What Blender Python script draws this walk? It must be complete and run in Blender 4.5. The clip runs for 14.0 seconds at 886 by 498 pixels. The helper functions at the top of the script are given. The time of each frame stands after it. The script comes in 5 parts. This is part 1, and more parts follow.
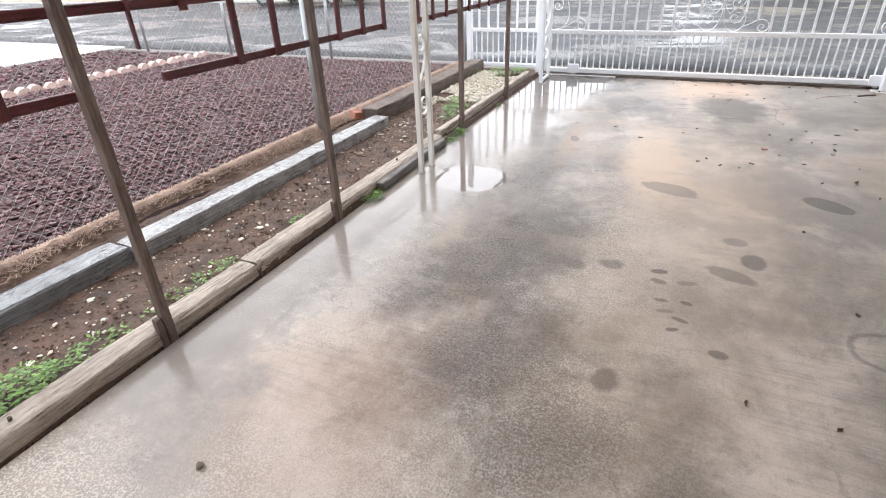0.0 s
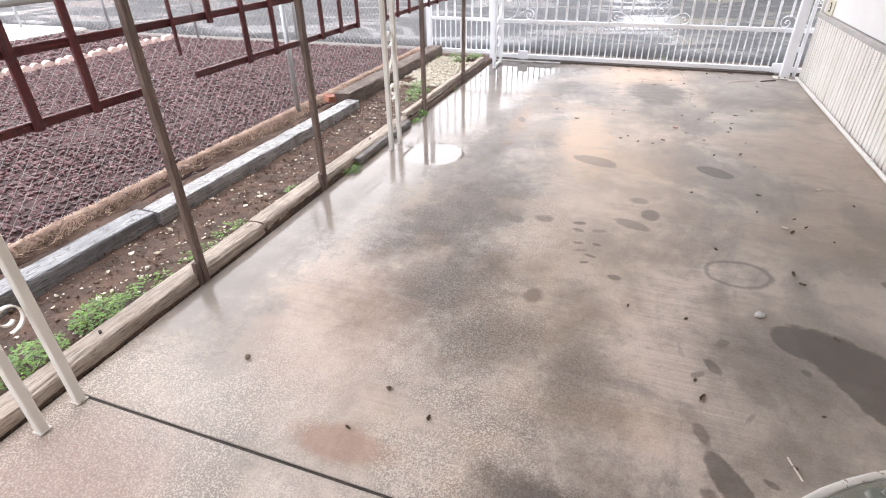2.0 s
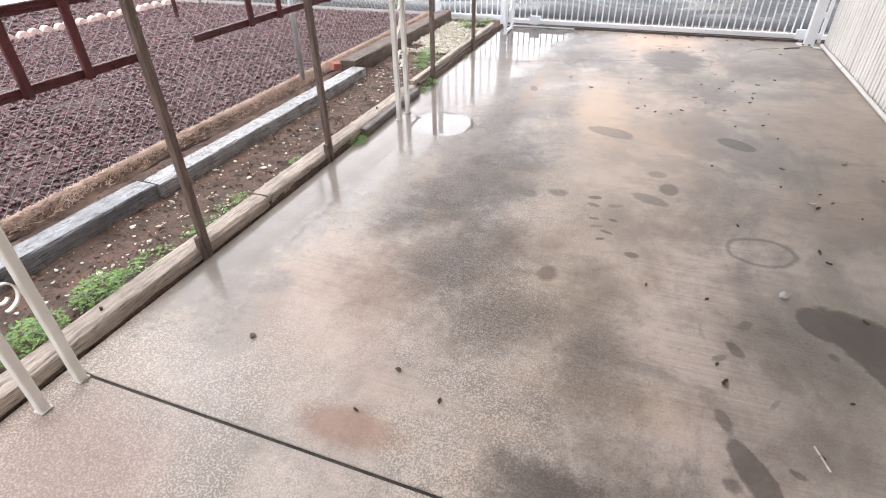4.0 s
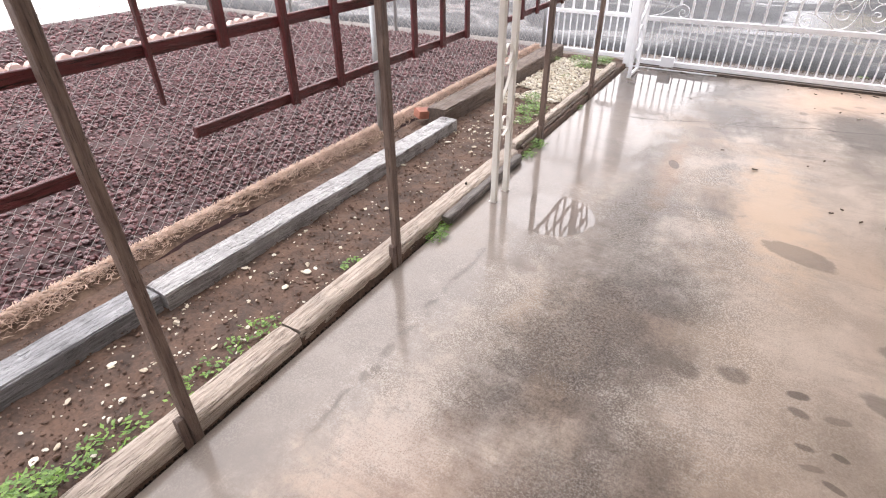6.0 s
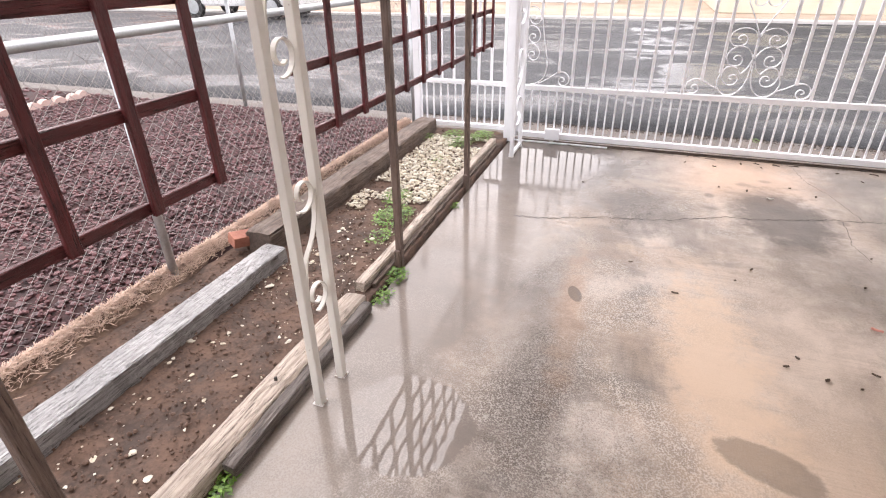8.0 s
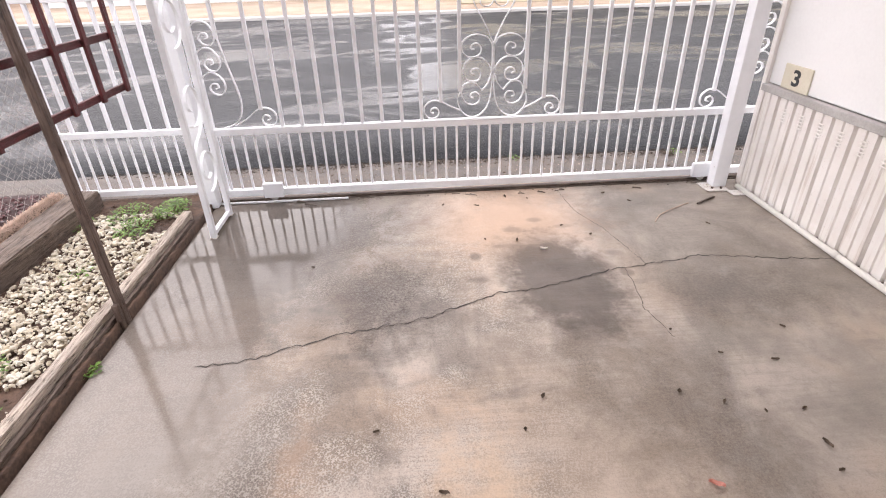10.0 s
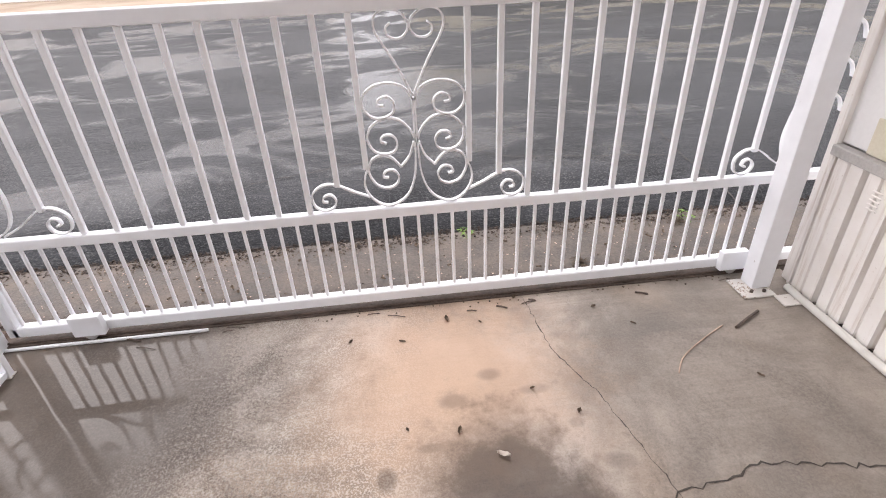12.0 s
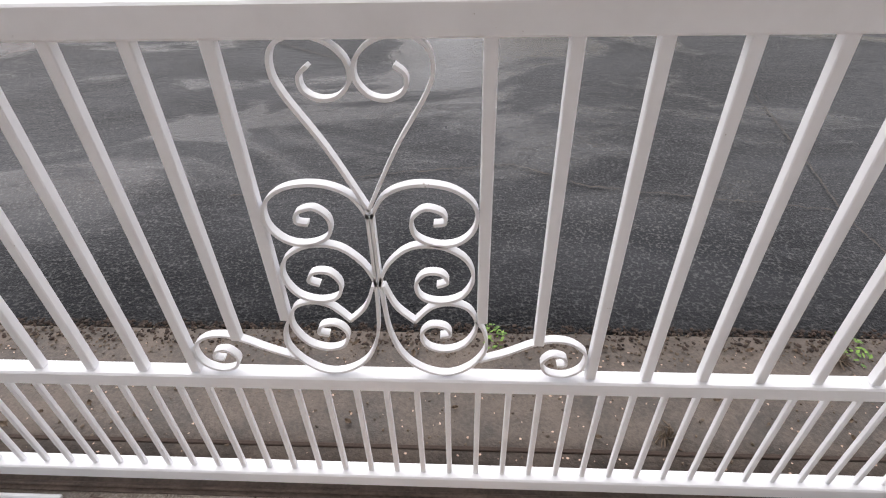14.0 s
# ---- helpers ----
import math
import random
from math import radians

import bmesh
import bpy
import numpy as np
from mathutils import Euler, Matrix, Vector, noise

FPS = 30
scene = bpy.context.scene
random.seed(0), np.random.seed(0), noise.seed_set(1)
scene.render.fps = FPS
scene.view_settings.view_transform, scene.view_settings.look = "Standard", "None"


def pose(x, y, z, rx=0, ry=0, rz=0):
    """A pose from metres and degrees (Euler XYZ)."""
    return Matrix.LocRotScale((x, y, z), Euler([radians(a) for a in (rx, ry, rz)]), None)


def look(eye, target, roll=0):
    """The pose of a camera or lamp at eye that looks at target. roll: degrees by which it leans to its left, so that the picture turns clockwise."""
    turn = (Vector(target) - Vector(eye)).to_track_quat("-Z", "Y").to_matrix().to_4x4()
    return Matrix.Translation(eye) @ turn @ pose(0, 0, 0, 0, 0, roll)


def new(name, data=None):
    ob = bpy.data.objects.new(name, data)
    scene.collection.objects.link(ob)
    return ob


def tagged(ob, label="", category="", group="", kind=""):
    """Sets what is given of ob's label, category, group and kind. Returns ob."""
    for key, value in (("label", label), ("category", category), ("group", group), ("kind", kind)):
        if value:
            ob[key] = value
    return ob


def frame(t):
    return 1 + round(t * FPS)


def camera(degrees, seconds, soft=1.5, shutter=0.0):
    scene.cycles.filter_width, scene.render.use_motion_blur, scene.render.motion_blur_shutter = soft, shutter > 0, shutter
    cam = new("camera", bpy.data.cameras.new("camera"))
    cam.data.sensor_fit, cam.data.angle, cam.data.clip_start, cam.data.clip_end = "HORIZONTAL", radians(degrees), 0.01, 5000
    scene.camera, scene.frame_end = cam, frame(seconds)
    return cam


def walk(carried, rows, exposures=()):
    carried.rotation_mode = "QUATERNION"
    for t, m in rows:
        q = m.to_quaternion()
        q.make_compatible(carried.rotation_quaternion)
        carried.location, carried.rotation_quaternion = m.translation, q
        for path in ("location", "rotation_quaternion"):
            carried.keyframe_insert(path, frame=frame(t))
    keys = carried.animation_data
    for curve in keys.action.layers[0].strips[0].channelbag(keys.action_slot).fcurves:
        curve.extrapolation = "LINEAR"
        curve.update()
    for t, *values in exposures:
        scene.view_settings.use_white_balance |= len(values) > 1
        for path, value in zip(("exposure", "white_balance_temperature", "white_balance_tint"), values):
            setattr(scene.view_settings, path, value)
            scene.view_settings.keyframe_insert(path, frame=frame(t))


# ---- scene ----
# ---- camera and walk ----
LENS = 80.55
PATH = [
    (0.0, (0.265, 0.437, 1.188), 25.03, -28.88, -2.20),
    (0.5, (0.288, 0.435, 1.191), 23.92, -29.23, -2.30),
    (0.6, (0.296, 0.420, 1.196), 23.82, -28.93, -2.28),
    (0.7, (0.345, 0.265, 1.245), 23.50, -28.80, -2.15),
    (0.8, (0.430, 0.040, 1.325), 23.30, -28.00, -2.10),
    (0.9, (0.485, -0.105, 1.382), 23.10, -27.50, -2.08),
    (1.0, (0.497, -0.132, 1.402), 23.03, -27.60, -2.06),
    (1.5, (0.484, -0.133, 1.387), 24.65, -29.66, -2.29),
    (2.0, (0.473, -0.125, 1.391), 20.40, -31.17, -1.09),
    (2.5, (0.504, -0.098, 1.377), 15.31, -32.24, -1.08),
    (3.0, (0.538, -0.095, 1.381), 13.82, -33.31, -1.88),
    (3.5, (0.536, -0.085, 1.378), 16.03, -33.39, -2.82),
    (4.0, (0.424, -0.052, 1.361), 21.25, -34.30, -1.21),
    (4.2, (0.317, -0.016, 1.349), 26.39, -33.33, -0.97),
    (5.2, (0.030, 0.430, 1.360), 30.00, -33.20, -0.70),
    (6.3, (-0.159, 1.064, 1.372), 31.18, -33.17, -0.60),
    (6.5, (-0.191, 1.158, 1.365), 31.37, -33.35, -0.80),
    (7.0, (-0.230, 1.464, 1.375), 30.50, -31.25, -0.85),
    (7.5, (-0.285, 1.800, 1.385), 26.03, -28.54, -0.50),
    (8.0, (-0.282, 2.115, 1.386), 20.24, -28.63, -0.78),
    (8.5, (-0.236, 2.428, 1.369), 13.68, -29.41, -1.17),
    (9.0, (-0.169, 2.770, 1.361), 6.51, -29.04, -1.53),
    (9.2, (-0.140, 2.900, 1.366), 3.76, -28.70, -1.55),
    (10.2, (0.040, 3.600, 1.370), -3.40, -29.80, -1.80),
    (11.3, (0.250, 4.317, 1.380), -5.26, -31.29, -2.00),
    (11.5, (0.285, 4.436, 1.396), -5.80, -31.72, -1.97),
    (12.0, (0.383, 4.773, 1.402), -5.44, -31.23, -2.63),
    (12.5, (0.455, 5.098, 1.407), -5.12, -32.20, -2.00),
    (13.0, (0.564, 5.378, 1.415), -3.40, -32.52, -2.20),
    (13.5, (0.600, 5.666, 1.426), -1.91, -34.30, -1.70),
    (14.0, (0.650, 5.914, 1.390), 3.40, -37.33, -1.55),
]


def aimed(eye, yaw, pitch, roll):
    a, b = radians(yaw), radians(pitch)
    way = Vector((-math.sin(a) * math.cos(b), math.cos(a) * math.cos(b), math.sin(b)))
    return look(eye, Vector(eye) + way, roll)


cam = camera(LENS, 14.0, soft=1.1)
walk(cam, [(t, aimed(eye, yaw, pitch, roll)) for t, eye, yaw, pitch, roll in PATH],
     exposures=[(0.0, 1.40, 6350, 11), (1.0, 1.34, 6350, 11), (2.0, 1.52, 6500, 14), (3.0, 1.50, 6450, 14), (4.2, 1.46, 6450, 13), (6.5, 1.46, 6800, 18), (9.0, 1.38, 6850, 19), (11.5, 1.14, 6850, 18), (13.0, 0.98, 6750, 16), (14.0, 0.74, 6800, 15)])

# ---- world and light: overcast after rain ----
world = bpy.data.worlds.new("overcast")
scene.world = world
world.use_nodes = True
wn, wl = world.node_tree.nodes, world.node_tree.links
sky = wn.new("ShaderNodeTexSky")
sky.sky_type, sky.sun_disc = "NISHITA", False
sky.sun_elevation, sky.sun_rotation = radians(52), radians(-40)
sky.dust_density, sky.air_density = 2.5, 1.0
grey = wn.new("ShaderNodeHueSaturation")
grey.inputs["Saturation"].default_value = 0.16
wl.new(sky.outputs["Color"], grey.inputs["Color"])
cloud = wn.new("ShaderNodeMix")
cloud.data_type = "RGBA"
cloud.inputs[0].default_value = 0.85
cloud.inputs[7].default_value = (6.38, 6.7, 7.15, 1)
wl.new(grey.outputs["Color"], cloud.inputs[6])
wl.new(cloud.outputs[2], wn["Background"].inputs["Color"])
wn["Background"].inputs["Strength"].default_value = 0.15
sun_data = bpy.data.lights.new("sun", "SUN")
sun_data.energy, sun_data.angle, sun_data.color = 1.0, radians(100), (1.0, 0.97, 0.93)
sun = new("sun", sun_data)
# The sun stands to the street's left, high behind cloud.
sun.matrix_world = look((0, 0, 0), (math.sin(radians(40)) * math.cos(radians(52)), -math.cos(radians(40)) * math.cos(radians(52)), -math.sin(radians(52))))


# ---- material helpers ----
class Nodes:
    """A node tree with short calls; inputs may be sockets or values."""

    def __init__(self, name):
        self.mat = bpy.data.materials.new(name)
        self.mat.use_nodes = True
        self.tree = self.mat.node_tree
        self.bsdf = self.tree.nodes["Principled BSDF"]
        self.geo = self.tree.nodes.new("ShaderNodeNewGeometry")
        self.pos = self.geo.outputs["Position"]

    def put(self, socket, value):
        if isinstance(value, bpy.types.NodeSocket):
            self.tree.links.new(value, socket)
        elif value is not None:
            socket.default_value = value

    def math(self, op, a, b=None, c=None, clamp=False):
        n = self.tree.nodes.new("ShaderNodeMath")
        n.operation, n.use_clamp = op, clamp
        for s, v in zip(n.inputs, (a, b, c)):
            self.put(s, v)
        return n.outputs[0]

    def noise(self, scale, detail=4.0, rough=0.55, stretch=None, vector=None, distort=0.0):
        v = vector or self.pos
        if stretch:
            m = self.tree.nodes.new("ShaderNodeVectorMath")
            m.operation = "MULTIPLY"
            self.put(m.inputs[0], v)
            m.inputs[1].default_value = stretch
            v = m.outputs[0]
        n = self.tree.nodes.new("ShaderNodeTexNoise")
        n.inputs["Scale"].default_value, n.inputs["Detail"].default_value = scale, detail
        n.inputs["Roughness"].default_value, n.inputs["Distortion"].default_value = rough, distort
        self.put(n.inputs["Vector"], v)
        return n.outputs["Fac"]

    def cells(self, scale, out="Distance", stretch=None):
        v = self.pos
        if stretch:
            m = self.tree.nodes.new("ShaderNodeVectorMath")
            m.operation = "MULTIPLY"
            self.put(m.inputs[0], v)
            m.inputs[1].default_value = stretch
            v = m.outputs[0]
        n = self.tree.nodes.new("ShaderNodeTexVoronoi")
        n.inputs["Scale"].default_value = scale
        self.put(n.inputs["Vector"], v)
        return n.outputs[out]

    def band(self, value, lo, hi, a=0.0, b=1.0):
        """Maps value from lo..hi to a..b, clamped, softly."""
        n = self.tree.nodes.new("ShaderNodeMapRange")
        n.interpolation_type = "SMOOTHSTEP"
        for s, v in zip(n.inputs, (value, lo, hi, a, b)):
            self.put(s, v)
        return n.outputs[0]

    def mix(self, fac, a, b, blend="MIX"):
        n = self.tree.nodes.new("ShaderNodeMix")
        n.data_type, n.blend_type = "RGBA", blend
        self.put(n.inputs[0], fac)
        self.put(n.inputs[6], (*a, 1) if isinstance(a, tuple) else a)
        self.put(n.inputs[7], (*b, 1) if isinstance(b, tuple) else b)
        return n.outputs[2]

    def xyz(self):
        n = self.tree.nodes.new("ShaderNodeSeparateXYZ")
        self.put(n.inputs[0], self.pos)
        return n.outputs

    def random(self):
        return self.tree.nodes.new("ShaderNodeObjectInfo").outputs["Random"]

    def island(self):
        return self.geo.outputs["Random Per Island"]

    def bump(self, height, strength=0.3, distance=0.01, normal=None):
        n = self.tree.nodes.new("ShaderNodeBump")
        self.put(n.inputs["Strength"], strength)
        n.inputs["Distance"].default_value = distance
        self.put(n.inputs["Height"], height)
        if normal:
            self.put(n.inputs["Normal"], normal)
        return n.outputs[0]

    def done(self, color, rough=0.6, normal=None, metal=0.0, spec=None):
        self.put(self.bsdf.inputs["Base Color"], (*color, 1) if isinstance(color, tuple) else color)
        self.put(self.bsdf.inputs["Roughness"], rough)
        self.put(self.bsdf.inputs["Metallic"], metal)
        if normal:
            self.put(self.bsdf.inputs["Normal"], normal)
        if spec is not None:
            self.put(self.bsdf.inputs["Specular IOR Level"], spec)
        return self.mat


def plain(name, a, b, scale=6.0, rough=0.6, bump=0.15, fine=90.0, stretch=None, metal=0.0, vary=0.0):
    """Two tones mixed at two scales, with a fine relief."""
    n = Nodes(name)
    big = n.noise(scale, 5, 0.6, stretch)
    small = n.noise(fine, 3, 0.6, stretch)
    fac = n.band(n.math("ADD", n.math("MULTIPLY", big, 0.65), n.math("MULTIPLY", small, 0.35)), 0.35, 0.65)
    col = n.mix(fac, a, b)
    if vary:
        col = n.mix(n.math("MULTIPLY", n.random(), vary), col, tuple(0.45 * c for c in a))
    r = n.band(big, 0.3, 0.7, rough - 0.08, rough + 0.08)
    return n.done(col, r, n.bump(small, bump, 0.004), metal)


# ---- materials ----
def concrete_material():
    """Damp broom-finished slab: wet sheet along the bed, tan and grey clouds, worn aggregate, damp marks."""
    n = Nodes("wet_concrete")
    x, y, _ = n.xyz()
    big = n.noise(0.8, 4, 0.55, distort=0.5)
    mid = n.noise(2.1, 8, 0.66, distort=0.25)
    cloud = n.noise(1.25, 7, 0.62, (1.25, 0.7, 1), distort=0.6)
    streak = n.noise(2.2, 6, 0.65, (0.7, 1.9, 1), distort=0.3)
    fine = n.noise(150, 5, 0.75)
    broom = n.noise(30, 3, 0.55, (0.06, 2.4, 1), distort=0.25)
    speck = n.cells(175, "Distance")
    col = n.mix(n.band(mid, 0.36, 0.64), (0.325, 0.273, 0.235), (0.68, 0.585, 0.51))
    col = n.mix(n.math("MULTIPLY", n.band(big, 0.46, 0.60), 0.6), col, (0.56, 0.41, 0.295))
    pepper = n.band(n.noise(80, 8, 0.85), 0.38, 0.60, 1.15, 0.72)
    col = n.mix(n.math("MULTIPLY", n.math("MULTIPLY", n.band(cloud, 0.47, 0.60), 0.62), pepper), col, (0.150, 0.128, 0.115))
    col = n.mix(n.math("MULTIPLY", n.band(streak, 0.54, 0.68), 0.5), col, (0.17, 0.155, 0.145))
    lines = n.math("MULTIPLY", n.band(broom, 0.46, 0.60), n.band(n.noise(1.7, 4, 0.6, distort=0.4), 0.42, 0.60, 0.03, 0.19))
    col = n.mix(lines, col, (0.135, 0.118, 0.105))
    col = n.mix(n.math("MULTIPLY", n.band(n.noise(13, 6, 0.75, (1.4, 0.8, 1), distort=0.6), 0.53, 0.66), 0.30), col, (0.155, 0.132, 0.118))
    # worn, pitted surface where the aggregate shows
    zone = n.math("MULTIPLY", n.band(n.noise(1.1, 5, 0.6), 0.40, 0.52), n.band(x, 0.75, 0.1))
    pits = n.math("MULTIPLY", zone, n.band(n.math("ADD", speck, n.math("MULTIPLY", fine, 0.55)), 0.56, 0.40))
    chips = n.math("MULTIPLY", zone, n.band(n.math("ADD", speck, n.math("MULTIPLY", fine, 0.55)), 0.80, 0.95))
    col = n.mix(n.math("MULTIPLY", pits, 0.55), col, (0.13, 0.115, 0.10))
    col = n.mix(n.math("MULTIPLY", chips, 0.75), col, (0.70, 0.64, 0.57))
    col = n.mix(n.band(fine, 0.45, 0.72, 0.0, 0.30), col, (0.58, 0.53, 0.475))
    col = n.mix(n.band(fine, 0.52, 0.30, 0.0, 0.34), col, (0.13, 0.112, 0.10))
    wob = n.math("MULTIPLY", n.math("SUBTRACT", n.noise(7.0, 8, 0.75), 0.5), 1.0)

    def spot(cx, cy, rx, ry, turn=0.0, edge=0.25, wobble=1.0):
        c, s = math.cos(radians(turn)), math.sin(radians(turn))
        dx, dy = n.math("SUBTRACT", x, cx), n.math("SUBTRACT", y, cy)
        u = n.math("DIVIDE", n.math("ADD", n.math("MULTIPLY", dx, c), n.math("MULTIPLY", dy, s)), rx)
        v = n.math("DIVIDE", n.math("SUBTRACT", n.math("MULTIPLY", dy, c), n.math("MULTIPLY", dx, s)), ry)
        d = n.math("SQRT", n.math("ADD", n.math("MULTIPLY", u, u), n.math("MULTIPLY", v, v)))
        d = n.math("ADD", d, n.math("MULTIPLY", wob, wobble * 1.5))
        return n.band(d, 1.0 + edge, 1.0 - edge)

    col = n.mix(n.math("MULTIPLY", spot(0.45, 3.3, 0.42, 1.7, -4, 0.7, 1.2), 0.42), col, (0.66, 0.51, 0.38))
    col = n.mix(n.math("MULTIPLY", spot(0.17, 3.95, 0.17, 0.60, 6, 0.6, 1.8), 0.75), col, (0.76, 0.57, 0.41))
    col = n.mix(n.math("MULTIPLY", spot(-0.42, 4.15, 0.06, 0.45, 2, 0.8, 2.4), 0.55), col, (0.66, 0.44, 0.30))
    # slab greys towards the home wall; the darker tone takes in roof shade
    col = n.mix(n.band(n.math("ADD", x, wob), 0.75, 1.35, 0.0, 0.45), col, (0.345, 0.312, 0.275))
    col = n.mix(n.math("MULTIPLY", spot(0.50, 6.2, 0.42, 0.42, 0, 0.7, 1.2), 0.75), col, (0.70, 0.49, 0.35))
    col = n.mix(n.math("MULTIPLY", spot(-0.75, 0.95, 0.55, 0.55, 0, 0.8, 1.0), 0.35), col, (0.62, 0.56, 0.50))
    # damp and oily marks, then broad darker clouds
    stains = [
        (0.66, 5.52, 0.27, 0.45, 6, 0.40, 1.2, 0.78), (0.50, 5.42, 0.10, 0.12, 0, 0.40, 1.6, 0.55), (0.285, 3.490, 0.155, 0.080, -22, 0.12, 0.8, 0.46),
        (1.055, 3.52, 0.125, 0.075, -38, 0.10, 0.35, 0.70), (1.60, 1.465, 0.175, 0.58, 40, 0.06, 0.35, 0.74), (1.22, 1.80, 0.085, 0.10, 30, 0.10, 0.3, 0.68),
        (0.92, 1.045, 0.045, 0.115, 28, 0.14, 0.8, 0.66), (0.850, 1.21, 0.022, 0.05, 20, 0.3, 1.0, 0.55), (0.36, 0.79, 0.15, 0.11, 10, 0.60, 2.2, 0.70),
        (0.60, 2.92, 0.055, 0.040, 0, 0.2, 0.8, 0.40), (0.665, 2.75, 0.048, 0.070, 0, 0.2, 0.8, 0.60), (0.57, 2.60, 0.105, 0.048, -22, 0.2, 0.8, 0.52),
        (-0.05, 2.47, 0.055, 0.045, 0, 0.3, 1.2, 0.55), (0.10, 2.525, 0.050, 0.038, 0, 0.3, 1.2, 0.50), (0.19, 1.78, 0.045, 0.055, 0, 0.4, 1.6, 0.60),
        (1.71, 2.34, 0.065, 0.042, -40, 0.12, 0.4, 0.65), (-0.415, 4.28, 0.032, 0.072, 18, 0.15, 0.3, 0.70), (1.05, 1.45, 0.05, 0.10, 30, 0.4, 1.8, 0.45),
    ]
    clouds = [
        (-0.20, 5.50, 0.26, 0.42, -12, 0.7, 1.4, 0.80), (1.45, 5.35, 0.36, 0.22, 0, 0.7, 1.4, 0.55),
        (-0.38, 2.55, 0.26, 0.75, -14, 0.7, 1.5, 0.80), (-0.22, 1.75, 0.26, 0.42, -30, 0.8, 1.7, 0.72),
        (0.08, 1.45, 0.26, 0.20, 30, 0.8, 1.7, 0.60), (1.5, 2.9, 0.55, 0.9, 0, 0.9, 1.2, 0.22),
        (1.55, 6.05, 0.55, 0.60, 0, 0.9, 1.2, 0.45), (-0.55, 6.2, 0.55, 0.45, 0, 0.8, 1.2, 0.85),
        (0.45, 1.35, 0.16, 0.50, 10, 0.8, 2.2, 0.50), (-0.46, 3.6, 0.18, 0.9, 6, 0.8, 1.9, 0.55),
        (0.75, 4.75, 0.28, 0.50, 25, 0.8, 2.2, 0.42), (0.45, 2.30, 0.22, 0.30, 10, 0.9, 2.0, 0.34), (1.1, 1.45, 0.30, 0.35, 30, 0.9, 2.0, 0.30),
    ]
    # wet prints in a trail over the middle of the slab
    rnd = random.Random(5)
    trail = [(0.30, 2.53), (0.30, 2.45), (0.41, 2.47), (0.32, 2.31), (0.41, 2.32), (0.34, 2.24), (0.39, 2.20), (0.37, 2.13), (0.52, 2.04)]
    drops = [(tx, ty, rnd.uniform(0.025, 0.042), rnd.uniform(0.012, 0.022), rnd.uniform(-20, 20), 0.3, 1.4, rnd.uniform(0.5, 0.72)) for tx, ty in trail]
    drops += [(rnd.uniform(0.85, 1.35), rnd.uniform(0.95, 1.75), rnd.uniform(0.02, 0.05), rnd.uniform(0.010, 0.024), rnd.uniform(-60, 60), 0.35, 1.8, rnd.uniform(0.45, 0.65)) for k in range(8)]
    for k in range(9):
        a, d = math.pi * k / 8, rnd.uniform(1.05, 1.45)
        drops.append((0.66 + 0.30 * d * math.cos(a), 5.55 + 0.42 * d * math.sin(a), rnd.uniform(0.025, 0.06), rnd.uniform(0.02, 0.045), 0, 0.5, 1.4, rnd.uniform(0.3, 0.55)))
    marks = stains + clouds + drops
    dark = None
    for cx, cy, rx, ry, turn, edge, wobble, amount in marks:
        m = n.math("MULTIPLY", spot(cx, cy, rx, ry, turn, edge, wobble), amount)
        if (cx, cy, rx, ry, turn, edge, wobble, amount) in clouds:
            m = n.math("MULTIPLY", m, pepper, clamp=True)
        dark = m if dark is None else n.math("MAXIMUM", dark, m)
    col = n.mix(dark, col, (0.072, 0.058, 0.050))
    # ring left by a pot, rust blush near the joint
    ring = n.math("SUBTRACT", spot(1.06, 2.25, 0.150, 0.120, 8, 0.07, 0.30), spot(1.06, 2.25, 0.128, 0.100, 8, 0.07, 0.30), clamp=True)
    col = n.mix(n.math("MULTIPLY", ring, 0.5), col, (0.10, 0.09, 0.082))
    col = n.mix(n.math("MULTIPLY", spot(-0.24, 0.80, 0.16, 0.07, 0, 0.4, 0.8), 0.55), col, (0.36, 0.20, 0.14))
    col = n.mix(n.math("MULTIPLY", spot(-0.55, 1.35, 0.28, 0.40, 20, 0.8, 1.4), 0.28), col, (0.50, 0.30, 0.20))
    col = n.mix(n.math("MULTIPLY", spot(-0.95, 0.35, 0.30, 0.25, 20, 0.8, 1.4), 0.5), col, (0.38, 0.25, 0.22))
    # sheet of rain water along the planting bed and by the gate
    reach = n.math("ADD", n.math("MULTIPLY", n.math("SUBTRACT", y, 1.0), 0.115), -0.92)
    inside = n.math("SUBTRACT", n.math("ADD", reach, n.math("MULTIPLY", wob, 0.9)), x)
    start = n.band(n.math("ADD", y, n.math("MULTIPLY", wob, 1.2)), 0.85, 1.25)
    sheet = n.math("MULTIPLY", n.band(inside, -0.10, 0.30), start)
    puddle = spot(-0.86, 3.29, 0.24, 0.22, 0, 0.03, 0.35)
    shallow = n.math("MAXIMUM", spot(-0.84, 6.32, 0.30, 0.24, 0, 0.35, 1.4), spot(-1.10, 5.70, 0.15, 0.60, 0, 0.5, 1.6))
    deep = n.math("MULTIPLY", n.band(inside, 0.10, 0.34, 0.0, 0.30), sheet)
    deep = n.math("MAXIMUM", n.math("MAXIMUM", puddle, n.math("MULTIPLY", shallow, 0.8)), deep)
    sheet = n.math("MAXIMUM", sheet, puddle)
    # ragged darker, rougher line through the wet sheet
    drift = n.math("ADD", n.math("ADD", x, 1.01), n.math("MULTIPLY", wob, 0.22))
    ragged_line = n.math("MULTIPLY", n.band(n.math("ABSOLUTE", drift), 0.020, 0.007), n.band(n.noise(11, 4, 0.6), 0.44, 0.52))
